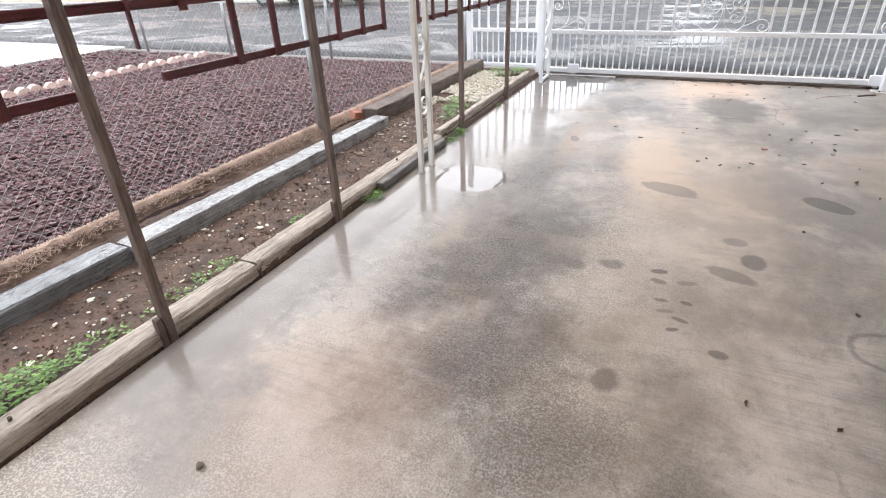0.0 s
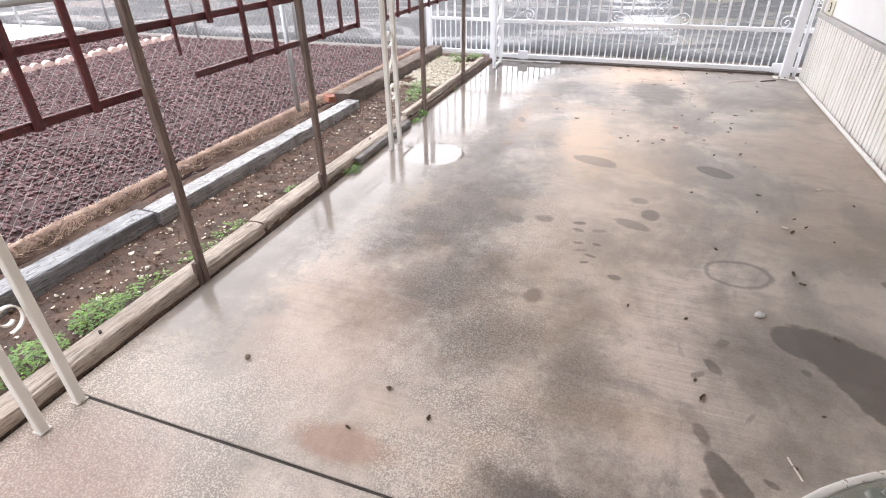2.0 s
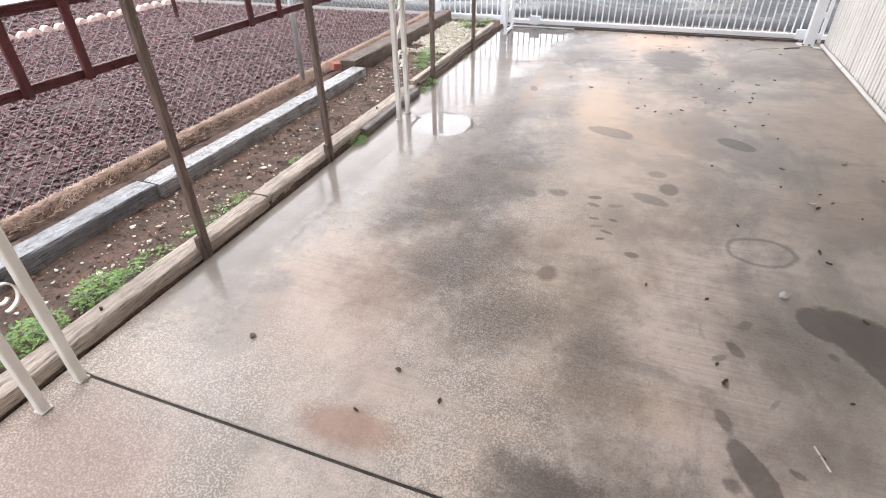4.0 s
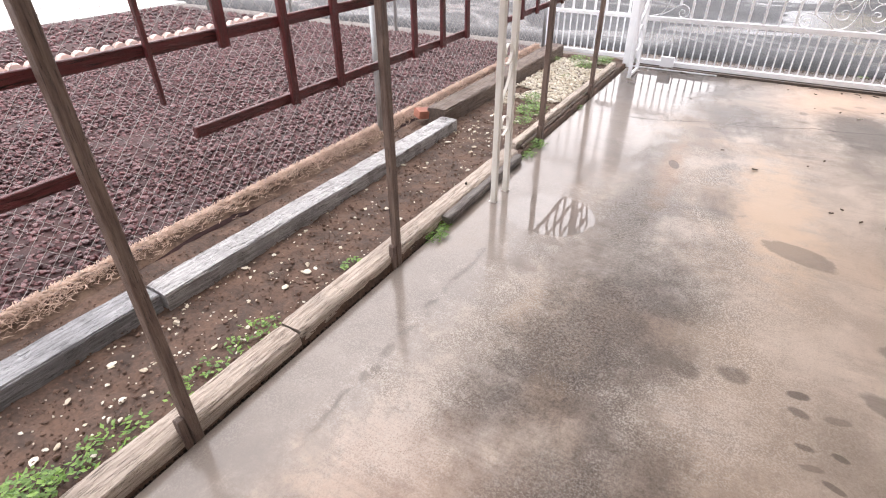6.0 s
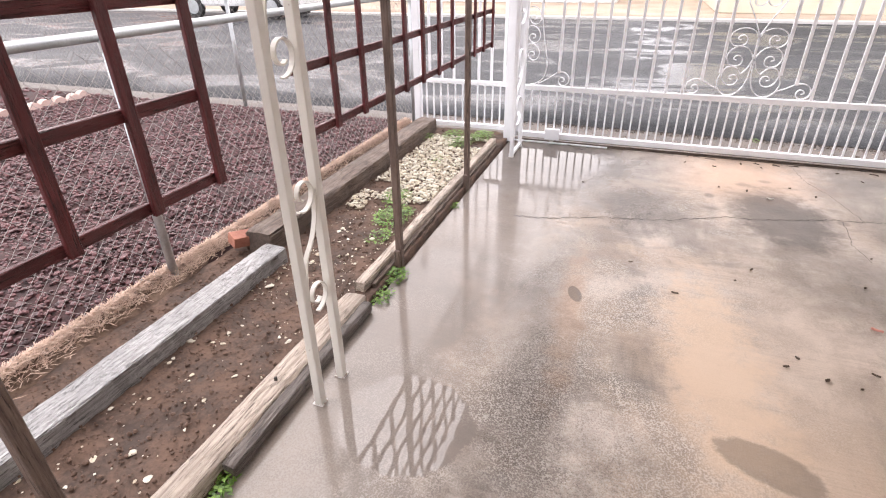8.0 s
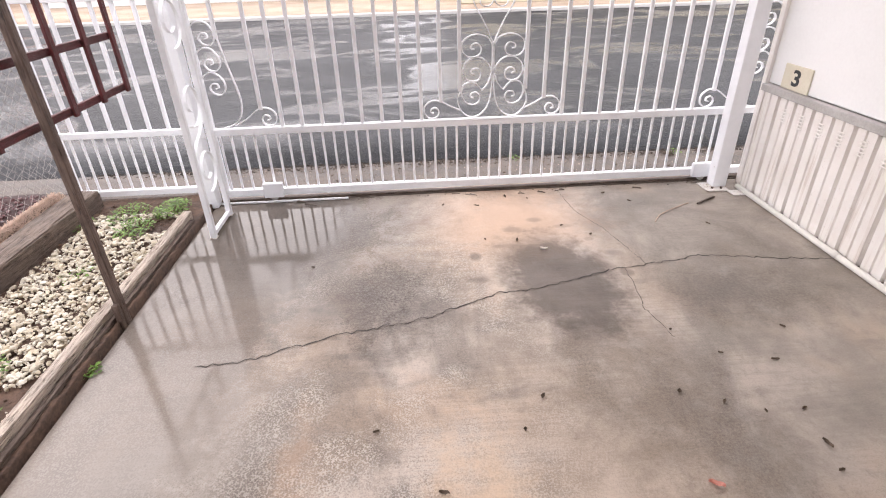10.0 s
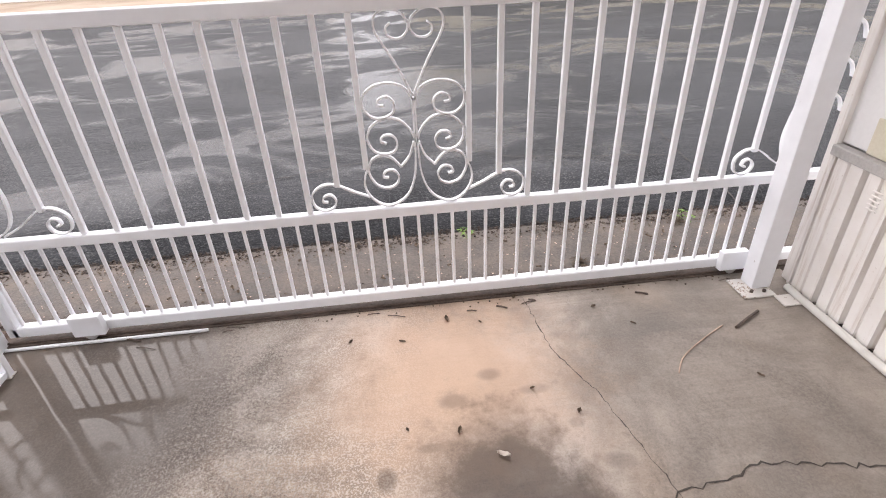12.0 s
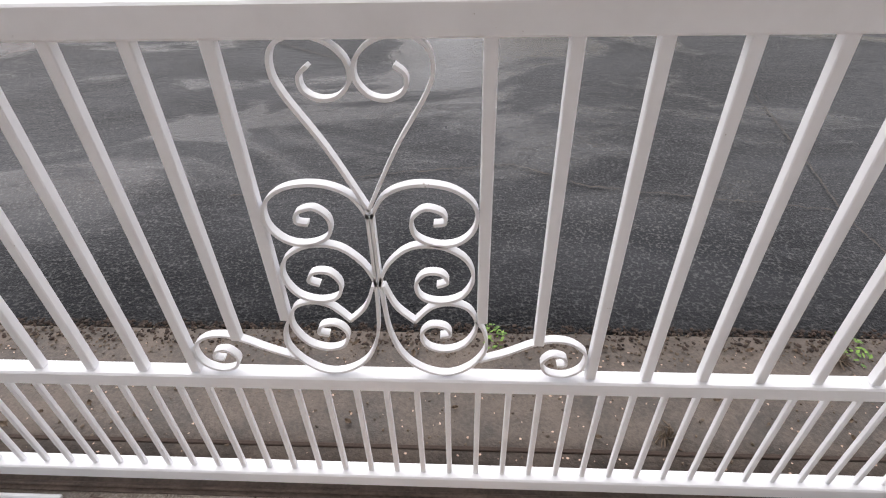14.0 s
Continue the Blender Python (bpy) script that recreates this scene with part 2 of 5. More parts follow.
    ragged_line = n.math("MULTIPLY", ragged_line, n.math("MULTIPLY", n.band(y, 1.45, 1.6), n.band(y, 2.95, 2.7)))
    damp = n.band(inside, -1.3, 0.1)
    # water darkens and smooths
    wet_tone = n.mix(n.band(n.math("ADD", y, n.math("MULTIPLY", wob, 1.0)), 4.6, 5.9), (0.235, 0.203, 0.18), (0.095, 0.079, 0.067))
    col = n.mix(n.math("MULTIPLY", sheet, 0.82), col, wet_tone)
    col = n.mix(n.math("MULTIPLY", ragged_line, 0.40), col, (0.07, 0.058, 0.05))
    rough = n.math("ADD", n.math("MULTIPLY", mid, 0.22), n.band(damp, 0.0, 1.0, 0.36, 0.22))
    rough = n.math("SUBTRACT", rough, n.math("MULTIPLY", dark, 0.10))
    rough = n.math("MULTIPLY", rough, n.band(sheet, 0.0, 1.0, 1.0, 0.40))
    rough = n.math("MULTIPLY", rough, n.band(deep, 0.0, 1.0, 1.0, 0.12))
    relief = n.math("ADD", n.math("MULTIPLY", fine, 0.8), n.math("ADD", n.math("MULTIPLY", broom, -0.45), n.math("MULTIPLY", pits, -1.2)))
    rough = n.math("MAXIMUM", rough, n.math("MULTIPLY", ragged_line, 0.45))
    normal = n.bump(relief, n.band(sheet, 0.0, 0.9, 0.55, 0.0), 0.004)
    normal = n.bump(n.noise(5.0, 2, 0.5), n.math("MULTIPLY", sheet, 0.05), 0.02, normal)
    gloss = n.math("MAXIMUM", n.band(sheet, 0.0, 1.0, 0.16, 0.36), n.math("MULTIPLY", puddle, 0.6))
    return n.done(col, rough, normal, spec=gloss)


def asphalt_material():
    n = Nodes("wet_asphalt")
    grain = n.math("ADD", n.math("MULTIPLY", n.noise(140, 4, 0.8), 0.6), n.math("MULTIPLY", n.cells(90), 0.5))
    mid = n.noise(1.1, 5, 0.6, (0.6, 1.4, 1), distort=0.5)
    slick = n.noise(0.6, 6, 0.62, (0.8, 1.25, 1), distort=0.8)
    col = n.mix(n.band(mid, 0.35, 0.65), (0.021, 0.0225, 0.026), (0.044, 0.046, 0.051))
    col = n.mix(n.band(grain, 0.55, 0.80, 0.0, 0.6), col, (0.16, 0.16, 0.16))
    wet = n.band(slick, 0.48, 0.60)
    rough = n.band(wet, 0.0, 1.0, 0.56, 0.17)
    swell = n.math("ADD", n.math("MULTIPLY", n.noise(3.2, 3, 0.6, (0.9, 1.8, 1), distort=0.6), 0.45), n.math("MULTIPLY", n.noise(11, 4, 0.65, (0.7, 1.7, 1), distort=0.5), 0.5))
    return n.done(col, rough, n.bump(n.math("ADD", grain, n.math("MULTIPLY", swell, 5.0)), n.band(wet, 0.0, 1.0, 0.9, 0.32), 0.008), spec=0.14)


def timber_material(name, light, darkc, axis, rough=0.75):
    """Weathered wood: grain lines and checks run along one axis, with stains and worn patches."""
    n = Nodes(name)
    st = {"x": (0.5, 9, 9), "y": (9, 0.5, 9), "z": (9, 9, 0.5)}[axis]
    grain = n.noise(11, 7, 0.72, st, distort=0.3)
    lines = n.noise(30, 5, 0.65, st, distort=0.2)
    patch = n.noise(3.2, 6, 0.68)
    blot = n.noise(9.0, 6, 0.7)
    col = n.mix(n.band(grain, 0.36, 0.62), darkc, light)
    col = n.mix(n.band(patch, 0.42, 0.66, 0.0, 0.55), col, tuple(0.45 * c for c in light))
    col = n.mix(n.band(blot, 0.55, 0.70, 0.0, 0.55), col, tuple(0.7 * c for c in darkc))
    col = n.mix(n.band(lines, 0.56, 0.66, 0.0, 0.85), col, tuple(0.18 * c for c in darkc))
    col = n.mix(n.math("MULTIPLY", n.random(), 0.25), col, darkc)
    depth = n.math("SUBTRACT", n.math("MULTIPLY", grain, 0.6), n.math("MULTIPLY", n.band(lines, 0.54, 0.66), 0.8))
    return n.done(col, n.band(blot, 0.35, 0.65, rough - 0.1, rough + 0.1), n.bump(depth, 0.9, 0.006))


def painted_metal(name, paint, under, chips=0.62, rough=0.35):
    """Brushed paint with chips and grime."""
    n = Nodes(name)
    big, small = n.noise(9, 4, 0.6), n.noise(70, 4, 0.65)
    col = n.mix(n.band(big, 0.3, 0.75, 0.0, 0.22), paint, tuple(0.72 * c for c in paint))
    chip = n.band(n.math("ADD", n.math("MULTIPLY", small, 0.6), n.math("MULTIPLY", big, 0.4)), chips, chips + 0.03)
    col = n.mix(n.math("MULTIPLY", chip, 0.8), col, under)
    return n.done(col, n.band(big, 0.3, 0.7, rough, rough + 0.15), n.bump(n.math("SUBTRACT", small, chip), 0.12, 0.002))


def stone_material(name, tones, rough=0.8):
    """Stones that each have a tone of their own."""
    n = Nodes(name)
    r = n.island()
    col = n.mix(n.band(r, 0.0, 0.5), tones[0], tones[1])
    col = n.mix(n.band(r, 0.5, 1.0), col, tones[2])
    grain = n.noise(120, 3, 0.7)
    col = n.mix(n.band(grain, 0.4, 0.75, 0.0, 0.45), col, tuple(0.5 * c for c in tones[0]))
    return n.done(col, rough, n.bump(grain, 0.4, 0.003))


def skirt_material():
    """Cream enamel with brown runs and dirt in narrow vertical streaks."""
    n = Nodes("cream_skirting")
    cloud = n.noise(3.0, 5, 0.6)
    runs = n.noise(24, 5, 0.7, (1, 1, 0.05), distort=0.2)
    fine = n.noise(70, 4, 0.7)
    col = n.mix(n.band(cloud, 0.35, 0.65), (0.84, 0.80, 0.755), (0.90, 0.87, 0.835))
    col = n.mix(n.band(runs, 0.52, 0.72, 0.0, 0.55), col, (0.50, 0.40, 0.32))
    col = n.mix(n.band(fine, 0.62, 0.74, 0.0, 0.5), col, (0.42, 0.33, 0.26))
    return n.done(col, n.band(cloud, 0.3, 0.7, 0.36, 0.52), n.bump(fine, 0.08, 0.002))


M_CONCRETE = concrete_material()
M_ASPHALT = asphalt_material()
M_APRON = plain("apron_concrete", (0.042, 0.033, 0.027), (0.125, 0.098, 0.080), 5.0, 0.6, 0.8)
M_CRUMB = stone_material("soil_crumb", ((0.100, 0.061, 0.044), (0.160, 0.097, 0.069), (0.125, 0.076, 0.054)), 0.9)
M_GAP = stone_material("black_soil", ((0.012, 0.008, 0.006), (0.05, 0.032, 0.024), (0.03, 0.02, 0.015)), 0.9)
M_JOINT = plain("joint_filler", (0.04, 0.034, 0.03), (0.09, 0.076, 0.064), 20, 0.8, 0.4)
M_DIRT = plain("damp_soil", (0.052, 0.031, 0.022), (0.150, 0.091, 0.064), 7.0, 0.85, 1.0, 60)
M_LAVA_BED = plain("lava_gravel_bed", (0.028, 0.012, 0.012), (0.060, 0.027, 0.025), 4.0, 0.9, 1.0, 70)
M_LAVA = stone_material("lava_stone", ((0.040, 0.016, 0.017), (0.170, 0.072, 0.073), (0.078, 0.031, 0.034)), 0.5)
M_PEBBLE = stone_material("white_stone", ((0.52, 0.44, 0.33), (0.74, 0.70, 0.60), (0.62, 0.54, 0.40)), 0.6)
M_TIMBER = timber_material("pale_weathered_timber", (0.64, 0.545, 0.46), (0.32, 0.255, 0.205), "y")
# one even grey, set paler to take in the wet glint on top
M_GREYWOOD = timber_material("grey_weathered_timber", (0.45, 0.445, 0.44), (0.20, 0.19, 0.185), "y", 0.30)
M_GREYDARK = timber_material("dark_grey_timber", (0.33, 0.33, 0.34), (0.13, 0.13, 0.135), "y", 0.35)
M_BROWNWOOD = timber_material("brown_weathered_timber", (0.235, 0.175, 0.14), (0.085, 0.060, 0.047), "y")
M_DARKLOG = timber_material("dark_wet_log", (0.20, 0.165, 0.145), (0.075, 0.06, 0.05), "y", 0.45)
M_POST = timber_material("bare_brown_post", (0.23, 0.165, 0.13), (0.11, 0.068, 0.055), "z", 0.6)
M_SLAT = timber_material("dark_red_slat", (0.165, 0.022, 0.024), (0.085, 0.012, 0.014), "z", 0.5)
M_RAIL = timber_material("dark_red_rail", (0.15, 0.021, 0.023), (0.078, 0.012, 0.014), "y", 0.5)
M_WHITE = painted_metal("white_gate_paint", (0.90, 0.915, 0.945), (0.42, 0.38, 0.35), 0.66)
M_CREAM = painted_metal("cream_column_paint", (0.74, 0.71, 0.65), (0.30, 0.22, 0.17), 0.64)
M_RUSTY = painted_metal("chipped_white_paint", (0.76, 0.73, 0.69), (0.22, 0.11, 0.06), 0.555)
M_GALV = plain("galvanised_steel", (0.40, 0.42, 0.43), (0.56, 0.58, 0.59), 8, 0.42, 0.1, 120, None, 0.7)
M_WIRE = plain("dull_wire", (0.25, 0.225, 0.21), (0.37, 0.34, 0.32), 10, 0.5, 0.05, 150, None, 0.2)
M_STRAW = plain("dry_straw", (0.42, 0.29, 0.22), (0.68, 0.51, 0.41), 9, 0.9, 0.9, 110)
M_BANK = plain("dead_turf", (0.10, 0.062, 0.044), (0.24, 0.165, 0.12), 14, 0.95, 1.0, 80)
M_SIDING = plain("white_siding", (0.86, 0.855, 0.845), (0.91, 0.905, 0.895), 2.0, 0.5, 0.08, 60)
M_SKIRT = skirt_material()
M_TRIM = plain("grey_channel", (0.40, 0.38, 0.36), (0.54, 0.52, 0.50), 6, 0.5, 0.15)
M_PIPE = painted_metal("white_plastic_pipe", (0.78, 0.76, 0.71), (0.30, 0.26, 0.22), 0.68)
M_ROOF = plain("carport_roof", (0.74, 0.73, 0.72), (0.82, 0.81, 0.80), 2, 0.5, 0.1)
M_GROUND = plain("sandy_ground", (0.36, 0.27, 0.20), (0.52, 0.42, 0.33), 0.8, 0.9, 0.5, 30)
M_DRIVE = plain("pale_driveway", (0.56, 0.54, 0.51), (0.70, 0.68, 0.65), 1.2, 0.5, 0.2)
M_BRICK = plain("red_brick", (0.28, 0.10, 0.065), (0.42, 0.18, 0.12), 14, 0.8, 0.6)
M_SCALLOP = plain("pink_edging", (0.58, 0.38, 0.33), (0.76, 0.58, 0.52), 5, 0.8, 0.4, vary=0.3)
M_BLACK = plain("black_paint", (0.02, 0.02, 0.02), (0.035, 0.035, 0.035), 20, 0.5, 0.1)
M_SIGN = plain("cream_plate", (0.70, 0.64, 0.50), (0.78, 0.73, 0.60), 9, 0.5, 0.1)
M_LEAFDRY = stone_material("dry_leaf", ((0.055, 0.040, 0.030), (0.13, 0.09, 0.06), (0.09, 0.07, 0.045)), 0.7)
M_PAPER = plain("pale_scrap", (0.58, 0.50, 0.44), (0.72, 0.66, 0.60), 30, 0.7, 0.2)
M_PINK = plain("pink_scrap", (0.62, 0.25, 0.20), (0.70, 0.36, 0.30), 30, 0.7, 0.2)
M_FARWALL = plain("pale_yellow_wall", (0.64, 0.59, 0.46), (0.72, 0.68, 0.56), 1.0, 0.7, 0.1)
M_PINKWALL = plain("dusty_pink_wall", (0.42, 0.27, 0.23), (0.52, 0.36, 0.31), 1.0, 0.8, 0.1)
M_CARWHITE = plain("white_car_paint", (0.72, 0.72, 0.72), (0.78, 0.78, 0.78), 2, 0.2, 0.0)
M_TYRE = plain("tyre_rubber", (0.02, 0.02, 0.02), (0.04, 0.04, 0.04), 20, 0.8, 0.2)
M_DARKGLASS = plain("tinted_glass", (0.02, 0.025, 0.03), (0.03, 0.035, 0.04), 2, 0.08, 0.0)


def leaf_material():
    n = Nodes("weed_leaf")
    r = n.island()
    col = n.mix(r, (0.055, 0.13, 0.015), (0.19, 0.34, 0.05))
    return n.done(col, 0.5)


def glass_material():
    n = Nodes("table_glass")
    n.bsdf.inputs["Transmission Weight"].default_value = 0.92
    n.bsdf.inputs["IOR"].default_value = 1.45
    streak = n.noise(7, 4, 0.6)
    return n.done((0.58, 0.635, 0.605), n.band(streak, 0.4, 0.7, 0.02, 0.09))


M_WEED = leaf_material()
M_GLASS = glass_material()
M_RIM = painted_metal("white_rim_paint", (0.80, 0.775, 0.73), (0.24, 0.13, 0.08), 0.60)


# ---- mesh helpers ----
def mesh_of(bm, name, material, smooth=False):
    me = bpy.data.meshes.new(name)
    bm.to_mesh(me)
    bm.free()
    me.materials.append(material)
    if smooth:
        me.polygons.foreach_set("use_smooth", [True] * len(me.polygons))
    return me


def part(name, bm, material, parent, label="", smooth=False):
    """Links a bmesh as one mesh object under a thing or a part."""
    ob = new(name, mesh_of(bm, name, material, smooth))
    ob.parent = parent
    if parent is not None:
        ob.matrix_parent_inverse = parent.matrix_basis.inverted() if parent.parent is None else Matrix()
    return tagged(ob, label)


def empty(name, place=(0, 0, 0)):
    ob = new(name)
    ob.empty_display_size = 0.1
    ob.matrix_basis = Matrix.Translation(place)
    return ob


def add_box(bm, lo, hi, bevel=0.0, segments=1):
    lo, hi = Vector(lo), Vector(hi)
    r = bmesh.ops.create_cube(bm, size=1.0, matrix=Matrix.Translation((lo + hi) / 2) @ Matrix.Diagonal((*(hi - lo), 1)))
    if bevel:
        edges = list({e for v in r["verts"] for e in v.link_edges})
        bmesh.ops.bevel(bm, geom=edges, offset=bevel, segments=segments, profile=0.7, affect="EDGES")
    return bm


def box(lo, hi, bevel=0.0, segments=1):
    return add_box(bmesh.new(), lo, hi, bevel, segments)


def add_tube(bm, points, radius, sides=8, closed=False, cap=True):
    """A round bar along points."""
    points = [Vector(p) for p in points]
    rings, count = [], len(points)
    ref = Vector((0.31, 0.17, 0.93)).normalized()
    for i, p in enumerate(points):
        a = points[(i - 1) % count] if closed or i else p
        b = points[(i + 1) % count] if closed or i < count - 1 else p
        way = (b - a).normalized()
        side = way.cross(ref)
        if side.length < 0.05:
            side = way.cross(Vector((1, 0, 0)))
        side.normalize()
        up = side.cross(way)
        r = radius(i / max(1, count - 1)) if callable(radius) else radius
        rings.append([bm.verts.new(p + r * (math.cos(math.tau * k / sides) * side + math.sin(math.tau * k / sides) * up)) for k in range(sides)])
    for i in range(count if closed else count - 1):
        u, v = rings[i], rings[(i + 1) % count]
        for k in range(sides):
            bm.faces.new((u[k], u[(k + 1) % sides], v[(k + 1) % sides], v[k]))
    if cap and not closed:
        bm.faces.new(rings[0][::-1])
        bm.faces.new(rings[-1])
    return bm


def tube(points, radius, sides=8, closed=False):
    return add_tube(bmesh.new(), points, radius, sides, closed)


def add_strap(bm, flat, place, thick=0.005, depth=0.02, axis="xz"):
    """A flat bar bent along a planar curve of (u, v); place maps u, v and the across offset to a point."""
    rows = []
    for i, (u, v) in enumerate(flat):
        a, b = flat[max(0, i - 1)], flat[min(len(flat) - 1, i + 1)]
        du, dv = b[0] - a[0], b[1] - a[1]
        l = math.hypot(du, dv) or 1.0
        nu, nv = -dv / l * thick / 2, du / l * thick / 2
        rows.append([bm.verts.new(place(u + s * nu, v + s * nv, w * depth / 2)) for s, w in ((-1, -1), (1, -1), (1, 1), (-1, 1))])
    for r, q in zip(rows, rows[1:]):
        for k in range(4):
            bm.faces.new((r[k], r[(k + 1) % 4], q[(k + 1) % 4], q[k]))
    bm.faces.new(rows[0][::-1])
    bm.faces.new(rows[-1])
    return bm


def spiral(cx, cz, r0, r1, a0, turns, steps=None):
    """Points of a spiral from radius r0 at angle a0 (degrees) to r1."""
    steps = steps or int(abs(turns) * 22) + 4
    out = []
    for i in range(steps + 1):
        f = i / steps
        r, a = r0 + (r1 - r0) * f ** 0.85, radians(a0 + 360 * turns * f)
        out.append((cx + r * math.cos(a), cz + r * math.sin(a)))
    return out


def smooth_curve(points, per=6):
    """Catmull-Rom through 2D or 3D points."""
    pts = [Vector(p) for p in points]
    out = []
    for i in range(len(pts) - 1):
        p0, p1, p2, p3 = pts[max(0, i - 1)], pts[i], pts[i + 1], pts[min(len(pts) - 1, i + 2)]
        for k in range(per):
            t = k / per
            out.append(0.5 * ((2 * p1) + (p2 - p0) * t + (2 * p0 - 5 * p1 + 4 * p2 - p3) * t * t + (3 * p1 - p0 - 3 * p2 + p3) * t ** 3))
    out.append(pts[-1])
    return [tuple(p) for p in out]


ICO = bmesh.new()
bmesh.ops.create_icosphere(ICO, subdivisions=1, radius=1.0)
ICO_V = np.array([v.co[:] for v in ICO.verts])
ICO_F = np.array([[v.index for v in f.verts] for f in ICO.faces])
ICO.free()
ICO = bmesh.new()
bmesh.ops.create_icosphere(ICO, subdivisions=2, radius=1.0)
FINE_V = np.array([v.co[:] for v in ICO.verts])
FINE_F = np.array([[v.index for v in f.verts] for f in ICO.faces])
ICO.free()


def stones(name, places, sizes, material, seed, flat=0.6, fine=False):
    """Many stones in one mesh: jittered lumps at the given places."""
    rng = np.random.default_rng(seed)
    count = len(places)
    shape, tris = (FINE_V, FINE_F) if fine else (ICO_V, ICO_F)
    if fine:
        # a few random cuts flatten the lump on some sides
        v = np.repeat(shape[None], count, 0)
        for _ in range(9):
            d = rng.normal(size=(count, 1, 3))
            d /= np.linalg.norm(d, axis=-1, keepdims=True)
            over = np.maximum((v * d).sum(-1, keepdims=True) - rng.uniform(0.25, 0.75, (count, 1, 1)), 0)
            v = v - d * over * 0.92
    else:
        v = shape[None] * (1 + rng.uniform(-0.28, 0.28, (count, len(shape), 1)))
    v = v * np.stack([rng.uniform(0.7, 1.25, count), rng.uniform(0.7, 1.25, count), rng.uniform(flat * 0.7, flat * 1.3, count)], 1)[:, None]
    a = rng.uniform(0, 2 * np.pi, count)
    c, s = np.cos(a)[:, None], np.sin(a)[:, None]
    v = np.stack([v[..., 0] * c - v[..., 1] * s, v[..., 0] * s + v[..., 1] * c, v[..., 2]], -1) * np.asarray(sizes)[:, None, None]
    v = v + np.asarray(places)[:, None]
    f = tris[None] + (np.arange(count) * len(shape))[:, None, None]
    me = bpy.data.meshes.new(name)
    me.from_pydata(v.reshape(-1, 3).tolist(), [], f.reshape(-1, 3).tolist())
    me.materials.append(material)
    return new(name, me)


def sheet(name, x0, x1, y0, y1, z, material, step=0.0, rough=0.0, depth=0.12, scale=3.0):
    """A slab of ground with thickness; with a step its top is uneven."""
    bm = bmesh.new()
    nx, ny = (max(1, int((x1 - x0) / step)), max(1, int((y1 - y0) / step))) if step else (1, 1)
    grid = [[bm.verts.new((x0 + (x1 - x0) * i / nx, y0 + (y1 - y0) * j / ny, z)) for i in range(nx + 1)] for j in range(ny + 1)]
    for row in grid:
        for v in row:
            if rough:
                v.co.z += rough * (noise.noise(v.co * scale) + 0.5 * noise.noise(v.co * scale * 3.1))
    for j in range(ny):
        for i in range(nx):
            bm.faces.new((grid[j][i], grid[j][i + 1], grid[j + 1][i + 1], grid[j + 1][i]))
    edge = grid[0] + [row[-1] for row in grid[1:]] + grid[-1][-2::-1] + [row[0] for row in grid[-2:0:-1]]
    low = [bm.verts.new((v.co.x, v.co.y, z - depth)) for v in edge]
    for i in range(len(edge)):
        j = (i + 1) % len(edge)
        bm.faces.new((edge[j], edge[i], low[i], low[j]))
    bmesh.ops.recalc_face_normals(bm, faces=bm.faces[:])
    return new(name, mesh_of(bm, name, material, bool(rough)))


# ---- ground, street, slabs ----
GATE_Y = 6.66
WALL_X = 2.10
tagged(sheet("ground", -400, 400, -400, 400, -0.16, M_GROUND, depth=0.2), "bare sandy ground", "ground", kind="structure")
tagged(sheet("road", -60, 60, 7.27, 18.4, -0.035, M_ASPHALT, 1.0, 0.008, 0.2, 0.5), "wet dark asphalt street with slick patches", "road", kind="structure")
tagged(sheet("pavement", -60, 60, 18.4, 18.75, 0.03, M_DRIVE, depth=0.3), "pale concrete kerb on the far side of the street", "kerb", kind="structure")
tagged(sheet("far_ground", -60, 60, 18.75, 60, 0.04, M_GROUND, 2.0, 0.03, 0.3, 0.4), "sandy strip beyond the street", "ground", kind="structure")
tagged(sheet("apron", -60, 60, 6.72, 7.24, -0.006, M_APRON, 0.12, 0.004, 0.2, 5), "weathered concrete apron between gate and street", "pavement", kind="structure")
floor = tagged(sheet("floor", -1.284, WALL_X + 0.03, 0.686, 6.716, 0.0, M_CONCRETE, depth=0.15), "stained concrete carport slab, wet along the planting bed", "floor", kind="structure")
tagged(sheet("floor", -1.284, WALL_X + 0.03, -5.0, 0.674, -0.002, M_CONCRETE, depth=0.15), "stained concrete slab with reddish wear", "floor", kind="structure")
part("joint", box((-1.285, 0.674, -0.1), (WALL_X, 0.686, -0.006)), M_JOINT, floor, "dark expansion joint")


part("joint", box((-60, 6.770, -0.05), (60, 6.784, 0.0005), 0.002), M_GAP, bpy.data.objects["apron"], "dark soil-filled joint along the apron")


def crack(points, width, seed):
    """A ragged narrow ribbon along a broken line."""
    rng = random.Random(seed)
    line = []
    for (x0, y0), (x1, y1) in zip(points, points[1:]):
        steps = max(2, int(math.hypot(x1 - x0, y1 - y0) / 0.022))
        for k in range(steps):
            f = k / steps
            line.append((x0 + (x1 - x0) * f + rng.uniform(-0.004, 0.004), y0 + (y1 - y0) * f + rng.uniform(-0.011, 0.011)))
    line.append(points[-1])
    bm, last = bmesh.new(), None
    for i, (x, y) in enumerate(line):
        a, b = line[max(0, i - 1)], line[min(len(line) - 1, i + 1)]
        l = math.hypot(b[0] - a[0], b[1] - a[1]) or 1
        w = width * rng.uniform(0.35, 1.2) * (0.3 if i in (0, len(line) - 1) else 1) / 2
        nx, ny = -(b[1] - a[1]) / l * w, (b[0] - a[0]) / l * w
        row = (bm.verts.new((x + nx, y + ny, 0.0015)), bm.verts.new((x - nx, y - ny, 0.0015)))
        if last:
            bm.faces.new((last[0], last[1], row[1], row[0]))
        last = row
    return bm


